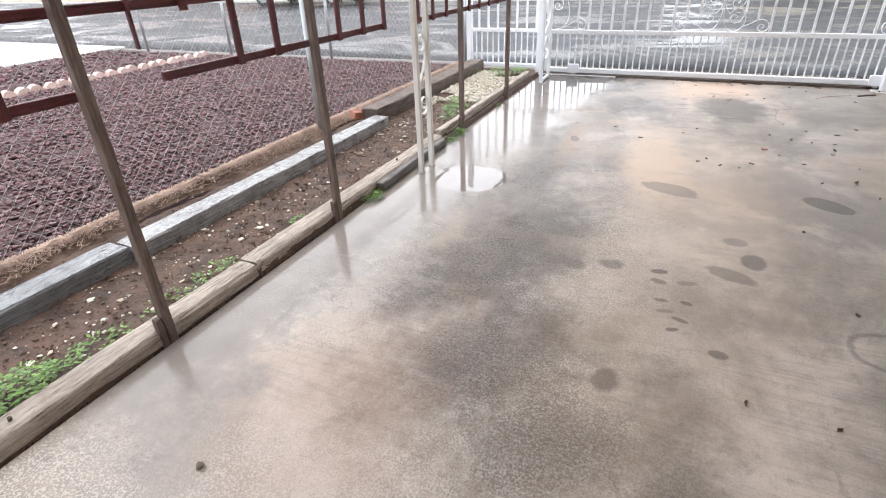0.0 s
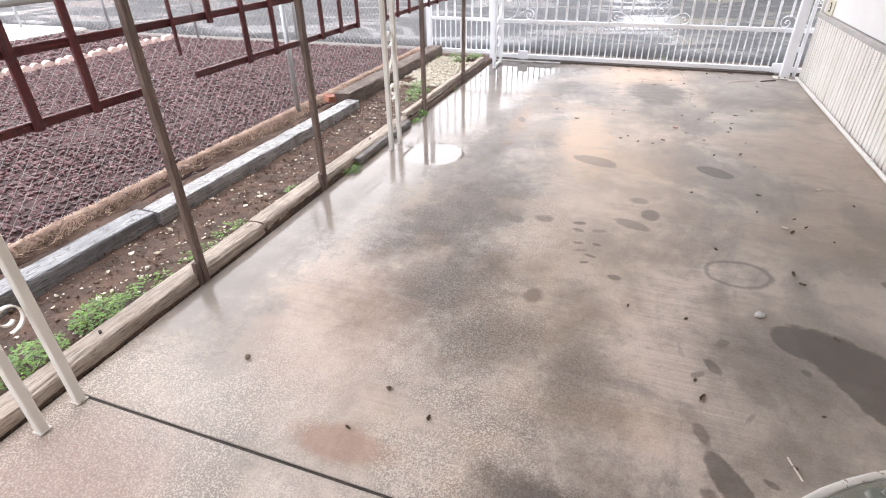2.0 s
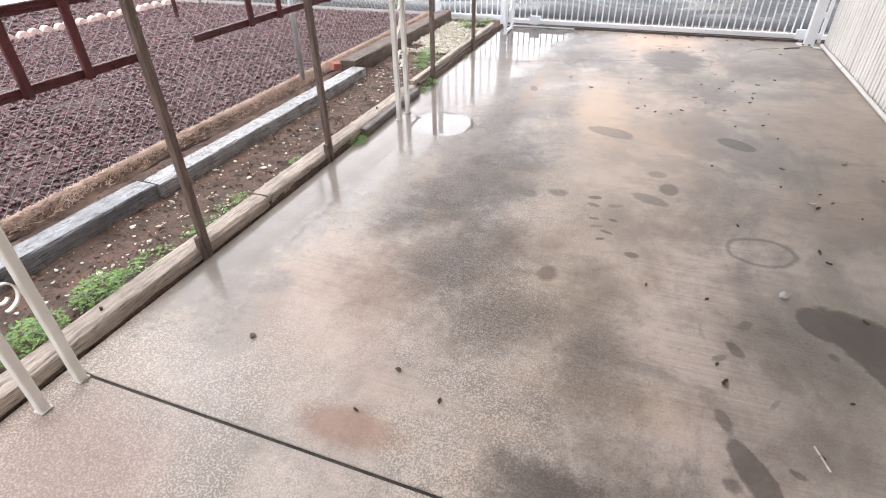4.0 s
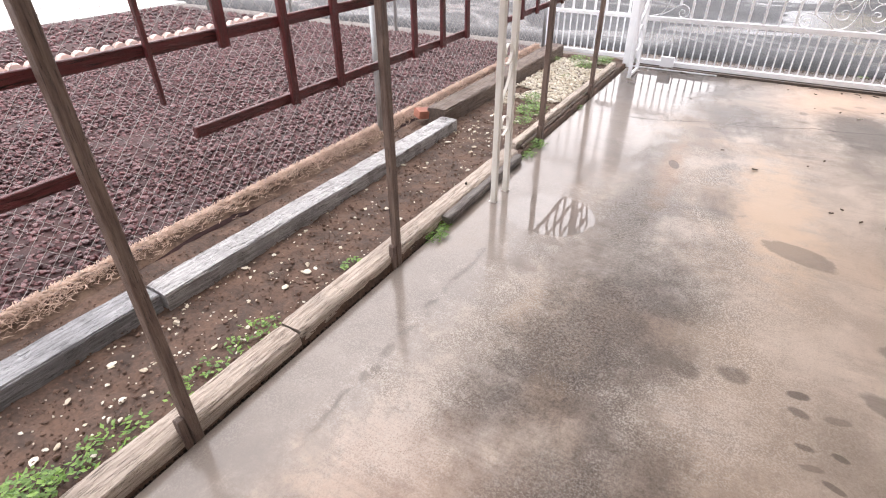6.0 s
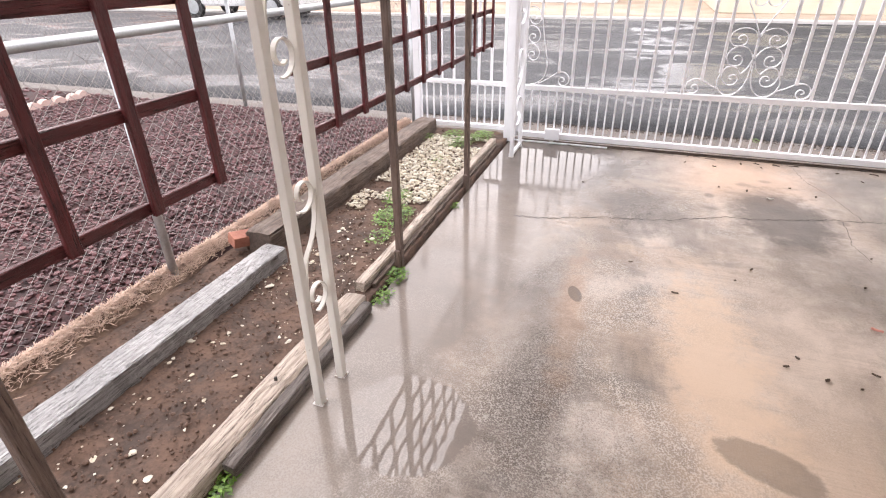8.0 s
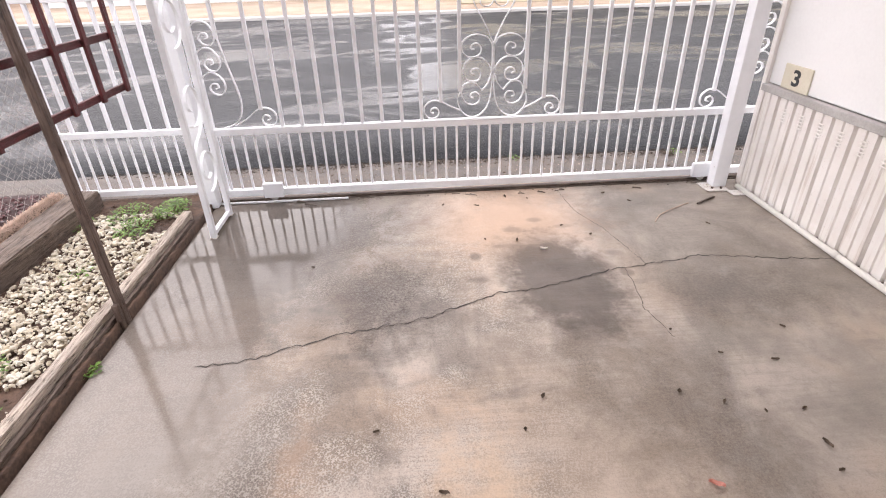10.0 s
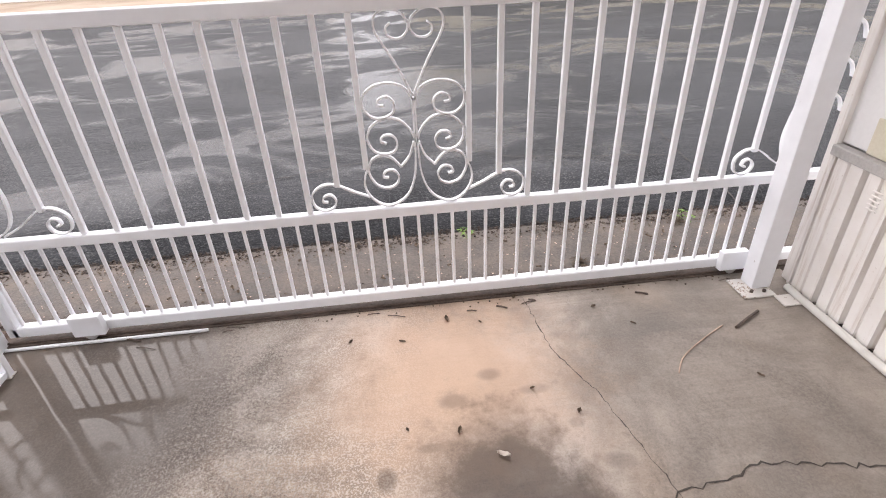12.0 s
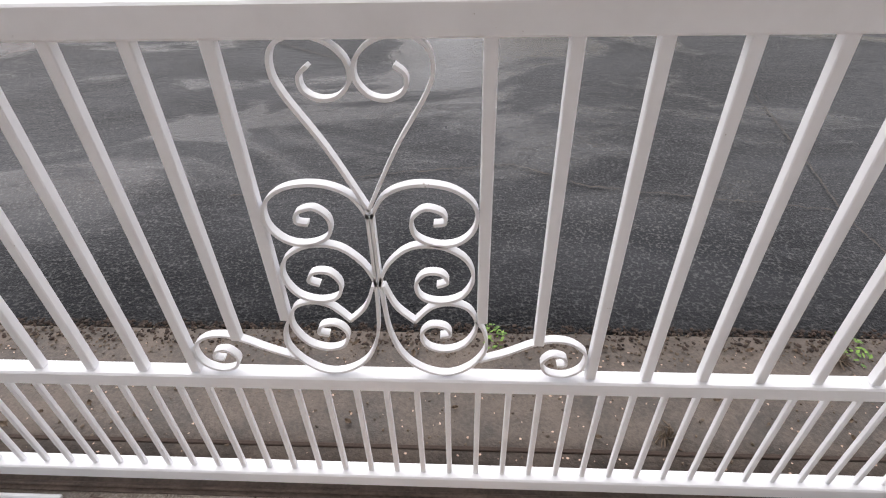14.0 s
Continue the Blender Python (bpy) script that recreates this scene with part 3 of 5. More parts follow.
part("crack", crack([(-0.90, 5.05), (-0.715, 5.066), (-0.396, 5.184), (-0.007, 5.272), (0.2, 5.362), (0.354, 5.442), (0.498, 5.443), (0.953, 5.59), (1.111, 5.604), (1.404, 5.667), (1.633, 5.625), (1.952, 5.575), (2.04, 5.57)], 0.0075, 3), M_JOINT, floor, "winding dark crack")
part("crack", crack([(1.115, 5.60), (1.07, 5.80), (1.02, 6.02), (0.93, 6.25), (0.90, 6.60)], 0.004, 4), M_JOINT, floor, "thin branching crack")
part("crack", crack([(0.99, 5.585), (0.98, 5.42), (0.955, 5.25), (1.0, 5.05)], 0.004, 5), M_JOINT, floor, "thin branching crack")

# ---- home wall with skirting, carport roof ----
wall = tagged(new("wall_east", mesh_of(box((WALL_X, -5.0, 0.655), (WALL_X + 0.12, 6.53, 2.75), 0.004), "wall_east", M_SIDING)), "smooth white painted siding of the home", "wall", kind="structure")
skirt = tagged(empty("skirting", (WALL_X, 6.5, 0)), "cream ribbed metal skirting panels below the white wall", "skirting", kind="structure")


def skirt_panel(y0, y1, pitch=0.145):
    """A ribbed sheet: flat bays with narrow grooves between."""
    bm = bmesh.new()
    prof = []
    y = y0
    while y < y1 - 1e-6:
        e = min(y + pitch, y1)
        for f, d in ((0.0, 0.034), (0.055, 0.034), (0.085, 0.0), (0.44, 0.0), (0.46, 0.010), (0.54, 0.010), (0.56, 0.0), (0.915, 0.0), (0.945, 0.034)):
            prof.append((y + (e - y) * f, d))
        y = e
    prof.append((y1, 0.034))
    rows = [[bm.verts.new((WALL_X - 0.030 + d, yy, z)) for yy, d in prof] for z in (0.012, 0.63)]
    back = [[bm.verts.new((WALL_X + 0.006, yy, z)) for yy in (y0, y1)] for z in (0.012, 0.63)]
    for i in range(len(prof) - 1):
        bm.faces.new((rows[1][i], rows[1][i + 1], rows[0][i + 1], rows[0][i]))
    bm.faces.new(rows[1][::-1] + back[1])
    bm.faces.new(rows[0] + back[0][::-1])
    bm.faces.new((rows[0][0], back[0][0], back[1][0], rows[1][0]))
    bm.faces.new((rows[0][-1], rows[1][-1], back[1][1], back[0][1]))
    bmesh.ops.recalc_face_normals(bm, faces=bm.faces[:])
    return bm


def vent_slits(y, z):
    """Five pressed louvres."""
    bm = bmesh.new()
    for k in range(5):
        zz = z + 0.017 * k
        add_box(bm, (WALL_X - 0.0345, y - 0.022, zz), (WALL_X - 0.028, y + 0.022, zz + 0.007), 0.0025)
    return bm


part("panel", skirt_panel(6.334, 6.498), M_SKIRT, skirt)
for i in range(36):
    top = 6.330 - 0.29 * i
    pan = part("panel", skirt_panel(top - 0.2875, top), M_SKIRT, skirt)
    for k in range(2):
        part("vent", vent_slits(top - 0.072 - 0.144 * k, 0.485), M_SKIRT, pan)
part("channel", box((WALL_X - 0.042, -4.4, 0.612), (WALL_X - 0.001, 6.50, 0.652), 0.003), M_TRIM, skirt, "scuffed grey metal channel")
part("closing_panel", box((WALL_X + 0.02, -4.4, -0.02), (WALL_X + 0.06, 6.5, 0.65)), M_TRIM, skirt, "dark backing behind the panels")
corner = part("corner_trim", box((WALL_X - 0.02, 6.502, 0.01), (WALL_X + 0.10, 6.545, 2.70), 0.004), M_SKIRT, skirt, "white corner strip")

tagged(new("wall_north", mesh_of(box((WALL_X + 0.122, 6.41, -0.1), (6.2, 6.53, 2.75), 0.004), "wall_north", M_SIDING)), "white end wall of the home", "wall", kind="structure")
tagged(new("home_roof", mesh_of(box((WALL_X + 0.004, -5.0, 2.752), (6.4, 6.7, 2.86), 0.01), "home_roof", M_ROOF)), "pale flat roof of the home", "roof", kind="structure")
roof = tagged(new("ceiling", mesh_of(box((-1.40, -5.0, 2.42), (WALL_X, 6.48, 2.47), 0.005), "ceiling", M_ROOF)), "pale metal carport roof", "ceiling", kind="structure")
for k in range(28):
    y = -4.8 + 0.4 * k
    part("rib", box((-1.38, y, 2.385), (WALL_X - 0.01, y + 0.05, 2.418), 0.006), M_ROOF, roof)
part("beam", box((-1.26, -5.0, 2.29), (-1.12, 6.46, 2.383), 0.006), M_CREAM, roof, "cream carport beam")

# narrow dark strip between the pipe and the skirting
foot_strip = sheet("foot_strip", 2.060, 2.092, -4.0, 6.46, 0.004, M_JOINT, 0.05, 0.003, 0.004, 9)
tagged(foot_strip, "dark strip along the foot of the skirting", "dirt", kind="structure")

# ---- planting bed ----
tagged(sheet("gap", -1.298, -1.286, -3.0, 6.70, -0.035, M_GAP, depth=0.1), "dark soil in the gap beside the slab", "soil", kind="structure")
tagged(sheet("bed", -2.05, -1.30, -3.0, 6.70, 0.030, M_DIRT, 0.02, 0.011, 0.18, 17), "damp brown soil of the planting bed", "soil", kind="structure")
tagged(sheet("bed", -2.24, -2.052, -3.0, 6.70, 0.024, M_DIRT, 0.035, 0.018, 0.18, 6), "damp soil strip along the fence", "soil", kind="structure")
tagged(sheet("yard", -6.75, -2.242, -3.0, 6.86, 0.02, M_LAVA_BED, 0.12, 0.02, 0.18, 2), "bed of dark red lava gravel", "gravel", kind="structure")
tagged(sheet("side_yard", -9.0, -6.85, -3.0, 6.86, 0.02, M_LAVA_BED, 0.2, 0.02, 0.18, 2), "darker gravel beyond the scalloped edging", "gravel", kind="structure")
tagged(sheet("driveway", -20.0, -9.02, -3.0, 7.2, 0.03, M_DRIVE, depth=0.2), "pale wet concrete driveway next door", "driveway", kind="structure")


def log(y0, y1, x0, x1, z0, z1, seed, flat=0.75, steps=90):
    """A landscape timber: rounded sides, checks, uneven worn outline."""
    rng = random.Random(seed)
    bm = bmesh.new()
    off = rng.uniform(0, 50)
    cx, cz, hx, hz = (x0 + x1) / 2, (z0 + z1) / 2, (x1 - x0) / 2, (z1 - z0) / 2
    sides, rings = 26, []
    for i in range(steps + 1):
        y = y0 + (y1 - y0) * i / steps
        sag = 0.006 * noise.noise(Vector((off, y * 1.3, 0)))
        shrink = 0.94 if i in (0, steps) else 1.0
        ring = []
        for k in range(sides):
            a = math.tau * (k + 0.5) / sides
            c, s = math.cos(a), math.sin(a)
            u = math.copysign(abs(c) ** (1 - flat), c)
            v = math.copysign(abs(s) ** (1 - flat), s)
            w = 1 + 0.06 * noise.noise(Vector((off + 3 * c, y * 4, 3 * s))) + 0.035 * noise.noise(Vector((off + 9 * c, y * 25, 9 * s)))
            cut = noise.noise(Vector((off + 7 * c, y * 0.9, 7 * s)))
            w -= 0.16 * max(0.0, 0.12 - abs(cut)) / 0.12 * (0.5 + 0.5 * noise.noise(Vector((off, y * 2.3, 5 * c)))) if s > -0.2 else 0.0
            w -= 0.10 * max(0.0, noise.noise(Vector((off + 2, y * 7, 2 * c)))) if s < 0.3 else 0.0
            ring.append(bm.verts.new((cx + sag + hx * u * w * shrink, y + 0.012 * noise.noise(Vector((c * 2, s * 2, off))) * (i in (0, steps)), cz + hz * v * w * shrink)))
        rings.append(ring)
    for p, q in zip(rings, rings[1:]):
        for k in range(sides):
            bm.faces.new((p[k], p[(k + 1) % sides], q[(k + 1) % sides], q[k]))
    bm.faces.new(rings[0][::-1])
    bm.faces.new(rings[-1])
    bmesh.ops.recalc_face_normals(bm, faces=bm.faces[:])
    return bm


def timber(name, label, material, *dims, spikes=(), **kw):
    ob = tagged(new(name, mesh_of(log(*dims, **kw), name, material)), label, "timber", "timbers edging the bed")
    for y in spikes:
        x, z = (dims[2] + dims[3]) / 2, dims[5]
        part("spike", tube([(x, y, z - 0.03), (x + 0.004, y + 0.004, z + 0.012)], 0.006, 7), M_JOINT, ob, "dark steel spike")
    return ob


timber("landscape_timber", "pale weathered landscape timber edging the wet slab", M_TIMBER, -3.0, 1.872, -1.412, -1.296, -0.01, 0.068, 1, spikes=(0.9,), flat=0.42)
timber("landscape_timber", "pale weathered timber with a split end on the slab edge", M_TIMBER, 1.885, 3.86, -1.414, -1.299, -0.01, 0.070, 2, spikes=(3.25,), flat=0.42)
timber("log", "dark short split log lying against the timber", M_DARKLOG, 2.90, 3.83, -1.318, -1.258, 0.0, 0.055, 3, flat=0.45)
timber("edging_board", "thin worn timber board along the stone bed", M_TIMBER, 3.93, 6.36, -1.400, -1.348, 0.0, 0.078, 4, flat=0.7)
timber("edging_board", "dark lower board beside the slab", M_BROWNWOOD, 3.99, 6.30, -1.345, -1.322, 0.0, 0.046, 5, flat=0.85)
timber("border_timber", "grey weathered timber along the soil bed", M_GREYDARK, -3.0, 1.730, -2.035, -1.895, 0.0, 0.112, 6, flat=0.84)
timber("border_timber", "pale grey weathered timber along the soil bed", M_GREYWOOD, 1.742, 4.07, -2.000, -1.865, 0.0, 0.112, 7, flat=0.84)
timber("border_timber", "thick brown weathered beam beside the white stones", M_BROWNWOOD, 4.10, 6.58, -2.135, -1.970, 0.0, 0.150, 8, flat=0.82)


# ---- trellis ----
TRX = -1.335


def trellis(post_ys, slats, rails, top, label, stubs=()):
    """Grid of red slats on bare posts. slats: y and lower end; rails: z, y0, y1."""
    t = tagged(empty("trellis", (TRX, post_ys[0], 0)), label, "trellis", "trellis along the slab")
    for y in post_ys:
        p = part("post", box((TRX + 0.017, y - 0.017, -0.034), (TRX + 0.050, y + 0.017, top), 0.003), M_POST, t, "bare weathered brown post")
        part("stake", box((TRX + 0.020, y - 0.043, -0.034), (TRX + 0.047, y - 0.0195, 0.115), 0.003), M_POST, p, "short brown stake")
    for y, z in slats:
        bm = box((TRX + 0.002, y - 0.0155, z), (TRX + 0.0155, y + 0.0155, top - 0.02), 0.002)
        if (y, z) in stubs:
            for v in bm.verts:
                if v.co.z < z + 0.01:
                    v.co.y = y + (v.co.y - y) * 0.25 + 0.010
        part("slat", bm, M_SLAT, t)
    for z, y0, y1 in rails:
        part("rail", box((TRX - 0.0145, y0, z - 0.015), (TRX + 0.0005, y1, z + 0.015), 0.002), M_RAIL, t)
    return t


LEVELS = [1.10, 1.325, 1.55, 1.775, 1.995]
trellis([1.41, 2.50],
        [(0.765, 0.86), (0.985, 0.86), (1.20, 0.86), (1.63, 0.975), (1.85, 1.07), (2.065, 0.86), (2.285, 0.86), (2.745, 0.86), (2.965, 0.86), (3.185, 0.86)],
        [(0.878, 0.748, 1.43), (0.878, 1.71, 3.205)] + [(z, 0.748, 3.205) for z in LEVELS], 2.03,
        "dark red wooden lattice trellis with a broken bottom rail", ((1.63, 0.975),))
trellis([4.24, 5.375],
        [(y, 0.845) for y in (3.61, 3.83, 4.05, 4.48, 4.70, 4.93, 5.15, 5.60, 5.82, 6.04)],
        [(z - 0.012, 3.59, 6.06) for z in [0.878] + LEVELS], 2.03,
        "dark red wooden lattice trellis beside the stone bed")


# ---- ornamental columns ----
def column(x, ya, yb, material, label, low=0.0, bottom_bar=False, height=2.288, leg=0.031):
    """Two square legs with scrolls between."""
    c = tagged(empty("iron_column", (x, ya, 0)), label, "column", "ornamental carport columns")
    for y in (ya, yb):
        l = part("leg", box((x - leg / 2, y - leg / 2, 0.004), (x + leg / 2, y + leg / 2, height), 0.003), material, c)
        part("foot", box((x - 0.024, y - 0.019, 0.0), (x + 0.019, y + 0.022, 0.005), 0.002), M_RUSTY, l, "small foot plate")
        part("bolt", tube([(x - 0.024, y + 0.022, 0.004), (x - 0.024, y + 0.022, 0.016)], 0.007, 6), M_TRIM, l, "rusty bolt")
    mid, r = (ya + yb) / 2, (yb - ya - leg) / 2

    def place(u, v, w):
        return (x + w, u, v)

    z = 0.42 + low
    while z < 2.1:
        bm = bmesh.new()
        add_strap(bm, spiral(mid, z, r, r * 0.35, -100, 1.15), place, 0.005, 0.016)
        part("scroll", bm, material, c)
        bm = bmesh.new()
        add_strap(bm, spiral(mid, z + 0.36, r * 0.3, r * 0.95, 250, -1.05), place, 0.005, 0.016)
        part("scroll", bm, material, c)
        bm = bmesh.new()
        add_strap(bm, smooth_curve([(mid + r * 0.9, z + 0.36), (mid + r * 0.75, z + 0.27), (mid + 0.2 * r, z + 0.2), (mid - 0.6 * r, z + 0.14), (mid - 0.9 * r, z + 0.02)]), place, 0.005, 0.016)
        part("scroll", bm, material, c)
        z += 0.76
    if bottom_bar:
        part("bottom_bar", box((x - 0.012, ya + leg / 2, 0.012), (x + 0.012, yb - leg / 2, 0.036), 0.002), material, c)
    return c


column(-1.195, 0.520, 0.657, M_CREAM, "cream painted iron column with scrolls at the slab joint")
column(-1.185, 3.268, 3.420, M_CREAM, "cream painted iron column with chipped scrolls by the puddle")
column(-1.163, 6.140, 6.440, M_WHITE, "white iron column with scrolls beside the gate", -0.06, True)


# ---- sliding gate ----
def gate_place(u, v, w):
    return (u, GATE_Y + w, v)


def heart_motif(thing, cx, material):
    """Heart over three pairs of curls, with two side scrolls."""
    for s in (-1, 1):
        def m(points):
            return [(cx + s * u, v) for u, v in points]

        curves = []
        # heart: from the waist up the side, over the lobe and into its curl
        lobe = [(0.0, 0.905), (0.055, 1.02), (0.105, 1.105), (0.118, 1.145), (0.108, 1.178), (0.075, 1.192), (0.035, 1.184), (0.008, 1.160), (0.004, 1.130), (0.022, 1.106), (0.050, 1.100), (0.074, 1.112), (0.078, 1.135), (0.062, 1.150)]
        curves.append(("heart", smooth_curve(m(lobe))))
        # upper curl: leaves the waist, bows out and winds in
        curl = [(0.002, 0.890), (0.030, 0.935), (0.080, 0.955), (0.140, 0.948), (0.180, 0.915), (0.182, 0.870), (0.155, 0.838), (0.115, 0.832), (0.078, 0.850), (0.072, 0.885), (0.095, 0.908), (0.125, 0.900), (0.130, 0.880), (0.110, 0.876)]
        curves.append(("curl", smooth_curve(m(curl))))
        curl = [(0.002, 0.735), (0.022, 0.785), (0.065, 0.825), (0.120, 0.828), (0.165, 0.800), (0.180, 0.755), (0.160, 0.710), (0.120, 0.694), (0.082, 0.705), (0.072, 0.738), (0.090, 0.765), (0.120, 0.765), (0.132, 0.745), (0.112, 0.735)]
        curves.append(("curl", smooth_curve(m(curl))))
        curl = [(0.065, 0.640), (0.100, 0.680), (0.140, 0.690), (0.175, 0.672), (0.188, 0.625), (0.165, 0.575), (0.125, 0.556), (0.088, 0.568), (0.076, 0.602), (0.095, 0.628), (0.125, 0.625), (0.135, 0.604), (0.115, 0.598)]
        curves.append(("curl", smooth_curve(m(curl))))
        # stem down the middle, round the bottom bowl
        stem = [(0.004, 0.900), (0.004, 0.800), (0.006, 0.690), (0.014, 0.600), (0.040, 0.530), (0.085, 0.490), (0.135, 0.482), (0.180, 0.510), (0.208, 0.560), (0.205, 0.610), (0.188, 0.645)]
        curves.append(("stem", smooth_curve(m(stem))))
        curves.append(("stem", smooth_curve(m([(0.065, 0.640), (0.030, 0.680), (0.010, 0.735)]))))
        # side scroll with its straight arm
        side = [(0.195, 0.525), (0.250, 0.548), (0.305, 0.578), (0.345, 0.590), (0.385, 0.582), (0.416, 0.550), (0.412, 0.505), (0.380, 0.482), (0.342, 0.490), (0.328, 0.520), (0.345, 0.545), (0.372, 0.540), (0.378, 0.520), (0.360, 0.515)]
        curves.append(("side_scroll", smooth_curve(m(side))))
        for name, c in curves:
            part(name, add_strap(bmesh.new(), c, gate_place, 0.006, 0.018), material, thing)


def half_motif(thing, x, s, material):
    """The same curls halved, at the gate's ends. s: towards the gate's middle."""
    def m(points):
        return [(x + s * u, v) for u, v in points]

    for dz in (0.0, -0.14, -0.275):
        curl = [(0.000, 1.000), (0.02, 1.05), (0.065, 1.078), (0.110, 1.065), (0.140, 1.020), (0.135, 0.975), (0.105, 0.950), (0.070, 0.958), (0.052, 0.985), (0.065, 1.012), (0.095, 1.012), (0.102, 0.992), (0.085, 0.985)]
        part("curl", add_strap(bmesh.new(), smooth_curve([(u, v + dz) for u, v in m(curl)]), gate_place, 0.006, 0.018), material, thing)
    stem = [(0.150, 1.00), (0.175, 0.85), (0.205, 0.70), (0.212, 0.62), (0.190, 0.54), (0.140, 0.495), (0.080, 0.478)]
    part("stem", add_strap(bmesh.new(), smooth_curve(m(stem)), gate_place, 0.006, 0.018), material, thing)
    side = [(0.150, 0.490), (0.220, 0.525), (0.290, 0.575), (0.330, 0.590), (0.370, 0.582), (0.400, 0.550), (0.396, 0.505), (0.366, 0.482), (0.330, 0.490), (0.316, 0.520), (0.333, 0.545), (0.358, 0.540), (0.364, 0.520), (0.346, 0.515)]
    part("side_scroll", add_strap(bmesh.new(), smooth_curve(m(side)), gate_place, 0.006, 0.018), material, thing)


def bar_mesh(name, half, z0, z1, material):
    return mesh_of(box((-half, -half, z0), (half, half, z1), 0.002), name, material)


def bars(thing, me, xs, y=GATE_Y, name="bar"):
    for x in xs:
        b = new(name, me)
        b.location = (x, y, 0)
        b.parent = thing
        b.matrix_parent_inverse = thing.matrix_basis.inverted()


gate = tagged(empty("sliding_gate", (0.37, GATE_Y, 0)), "white painted iron sliding gate with heart scrollwork, closed", "gate")
GX0, GX1 = -1.236, 2.24
part("top_rail", box((GX0, GATE_Y - 0.024, 1.190), (GX1, GATE_Y + 0.024, 1.240), 0.004), M_WHITE, gate)
part("middle_rail", box((GX0, GATE_Y - 0.020, 0.432), (GX1, GATE_Y + 0.020, 0.474), 0.004), M_WHITE, gate)
part("bottom_rail", box((GX0, GATE_Y - 0.022, 0.030), (GX1, GATE_Y + 0.022, 0.076), 0.004), M_WHITE, gate)
part("end_post", box((GX0 - 0.022, GATE_Y - 0.022, 0.030), (GX0 + 0.022, GATE_Y + 0.022, 1.189), 0.004), M_WHITE, gate)
upper = bar_mesh("bar", 0.0105, 0.4745, 1.1895, M_WHITE)
lower = bar_mesh("lower_bar", 0.0065, 0.0765, 0.4315, M_WHITE)
bars(gate, upper, [0.046 - 0.1212 * k for k in range(0, 8)] + [0.916 + 0.1188 * k for k in range(8)])
bars(gate, bar_mesh("short_bar", 0.0105, 0.578, 1.1895, M_WHITE), [0.165, 0.797, -0.915, 1.866], name="short_bar")
bars(gate, bar_mesh("short_bar", 0.0105, 0.640, 1.1895, M_WHITE), [0.283, 0.680], name="short_bar")
bars(gate, bar_mesh("short_bar", 0.0105, 0.985, 1.1895, M_WHITE), [-1.085, 2.03], name="short_bar")
bars(gate, lower, [-1.195 + 0.0693 * k for k in range(48)], name="lower_bar")
heart_motif(gate, 0.481, M_WHITE)
half_motif(gate, -1.232, 1, M_WHITE)
half_motif(gate, 2.19, -1, M_WHITE)
for x0 in (-0.985, 1.815):
    w = part("wheel_box", box((x0, GATE_Y - 0.060, 0.030), (x0 + 0.125, GATE_Y - 0.0235, 0.125), 0.008, 2), M_WHITE, gate, "white wheel housing")
    part("wheel", tube([(x0 + 0.062, GATE_Y - 0.052, 0.030), (x0 + 0.062, GATE_Y - 0.030, 0.030)], 0.024, 16), M_TRIM, w, "small grey steel wheel")

track = tagged(empty("gate_track", (0, 6.62, 0)), "rusty steel gate track with grime along the slab edge", "track")
M_RUST = plain("rusty_steel", (0.06, 0.042, 0.033), (0.15, 0.11, 0.09), 9, 0.7, 0.5)
part("base", box((-1.30, 6.612, 0.001), (2.30, 6.690, 0.007), 0.001), M_RUST, track)
part("guide", box((-1.30, 6.622, 0.0075), (2.30, 6.634, 0.018), 0.003), M_RUST, track)
part("cap_strip", box((-1.26, 6.585, 0.002), (-0.45, 6.597, 0.015), 0.003), M_WHITE, track, "white painted strip")

# ---- gate posts ----
post = tagged(empty("gate_post", (-1.285, 6.60, 0)), "white square steel gate post beside the column", "post")
part("tube", box((-1.335, 6.545, 0.0), (-1.265, 6.635, 1.95), 0.006, 2), M_WHITE, post)
part("cap", box((-1.342, 6.538, 1.951), (-1.258, 6.642, 1.972), 0.006), M_WHITE, post)
post = tagged(empty("gate_post", (1.955, 6.52, 0)), "white square steel gate post on a rusty base plate", "post")
part("tube", box((1.893, 6.475, 0.010), (1.980, 6.555, 1.95), 0.006, 2), M_WHITE, post)
part("cap", box((1.886, 6.468, 1.951), (1.987, 6.562, 1.972), 0.006), M_WHITE, post)
plate = part("base_plate", box((1.83, 6.42, 0.001), (1.975, 6.56, 0.0095), 0.002), M_RUSTY, post, "chipped white base plate with rust")
part("bolt", tube([(1.88, 6.455, 0.0095), (1.88, 6.455, 0.020)], 0.008, 6), M_RUST, plate)
part("bolt", tube([(1.935, 6.450, 0.0095), (1.935, 6.450, 0.020)], 0.008, 6), M_RUST, plate)
part("base_plate", box((1.960, 6.345, 0.0012), (2.035, 6.42, 0.008), 0.002), M_RUSTY, post, "loose chipped plate beside the post")
post = tagged(empty("guide_post", (2.045, 6.62, 0)), "slim white post between gate and wall", "post")
part("tube", box((2.030, 6.600, 0.0), (2.062, 6.632, 1.90), 0.004), M_WHITE, post)
part("bracket", box((2.0, 6.585, 0.25), (2.029, 6.599, 0.30), 0.002), M_WHITE, post)
part("bracket", box((2.0, 6.585, 0.05), (2.029, 6.599, 0.10), 0.002), M_WHITE, post)

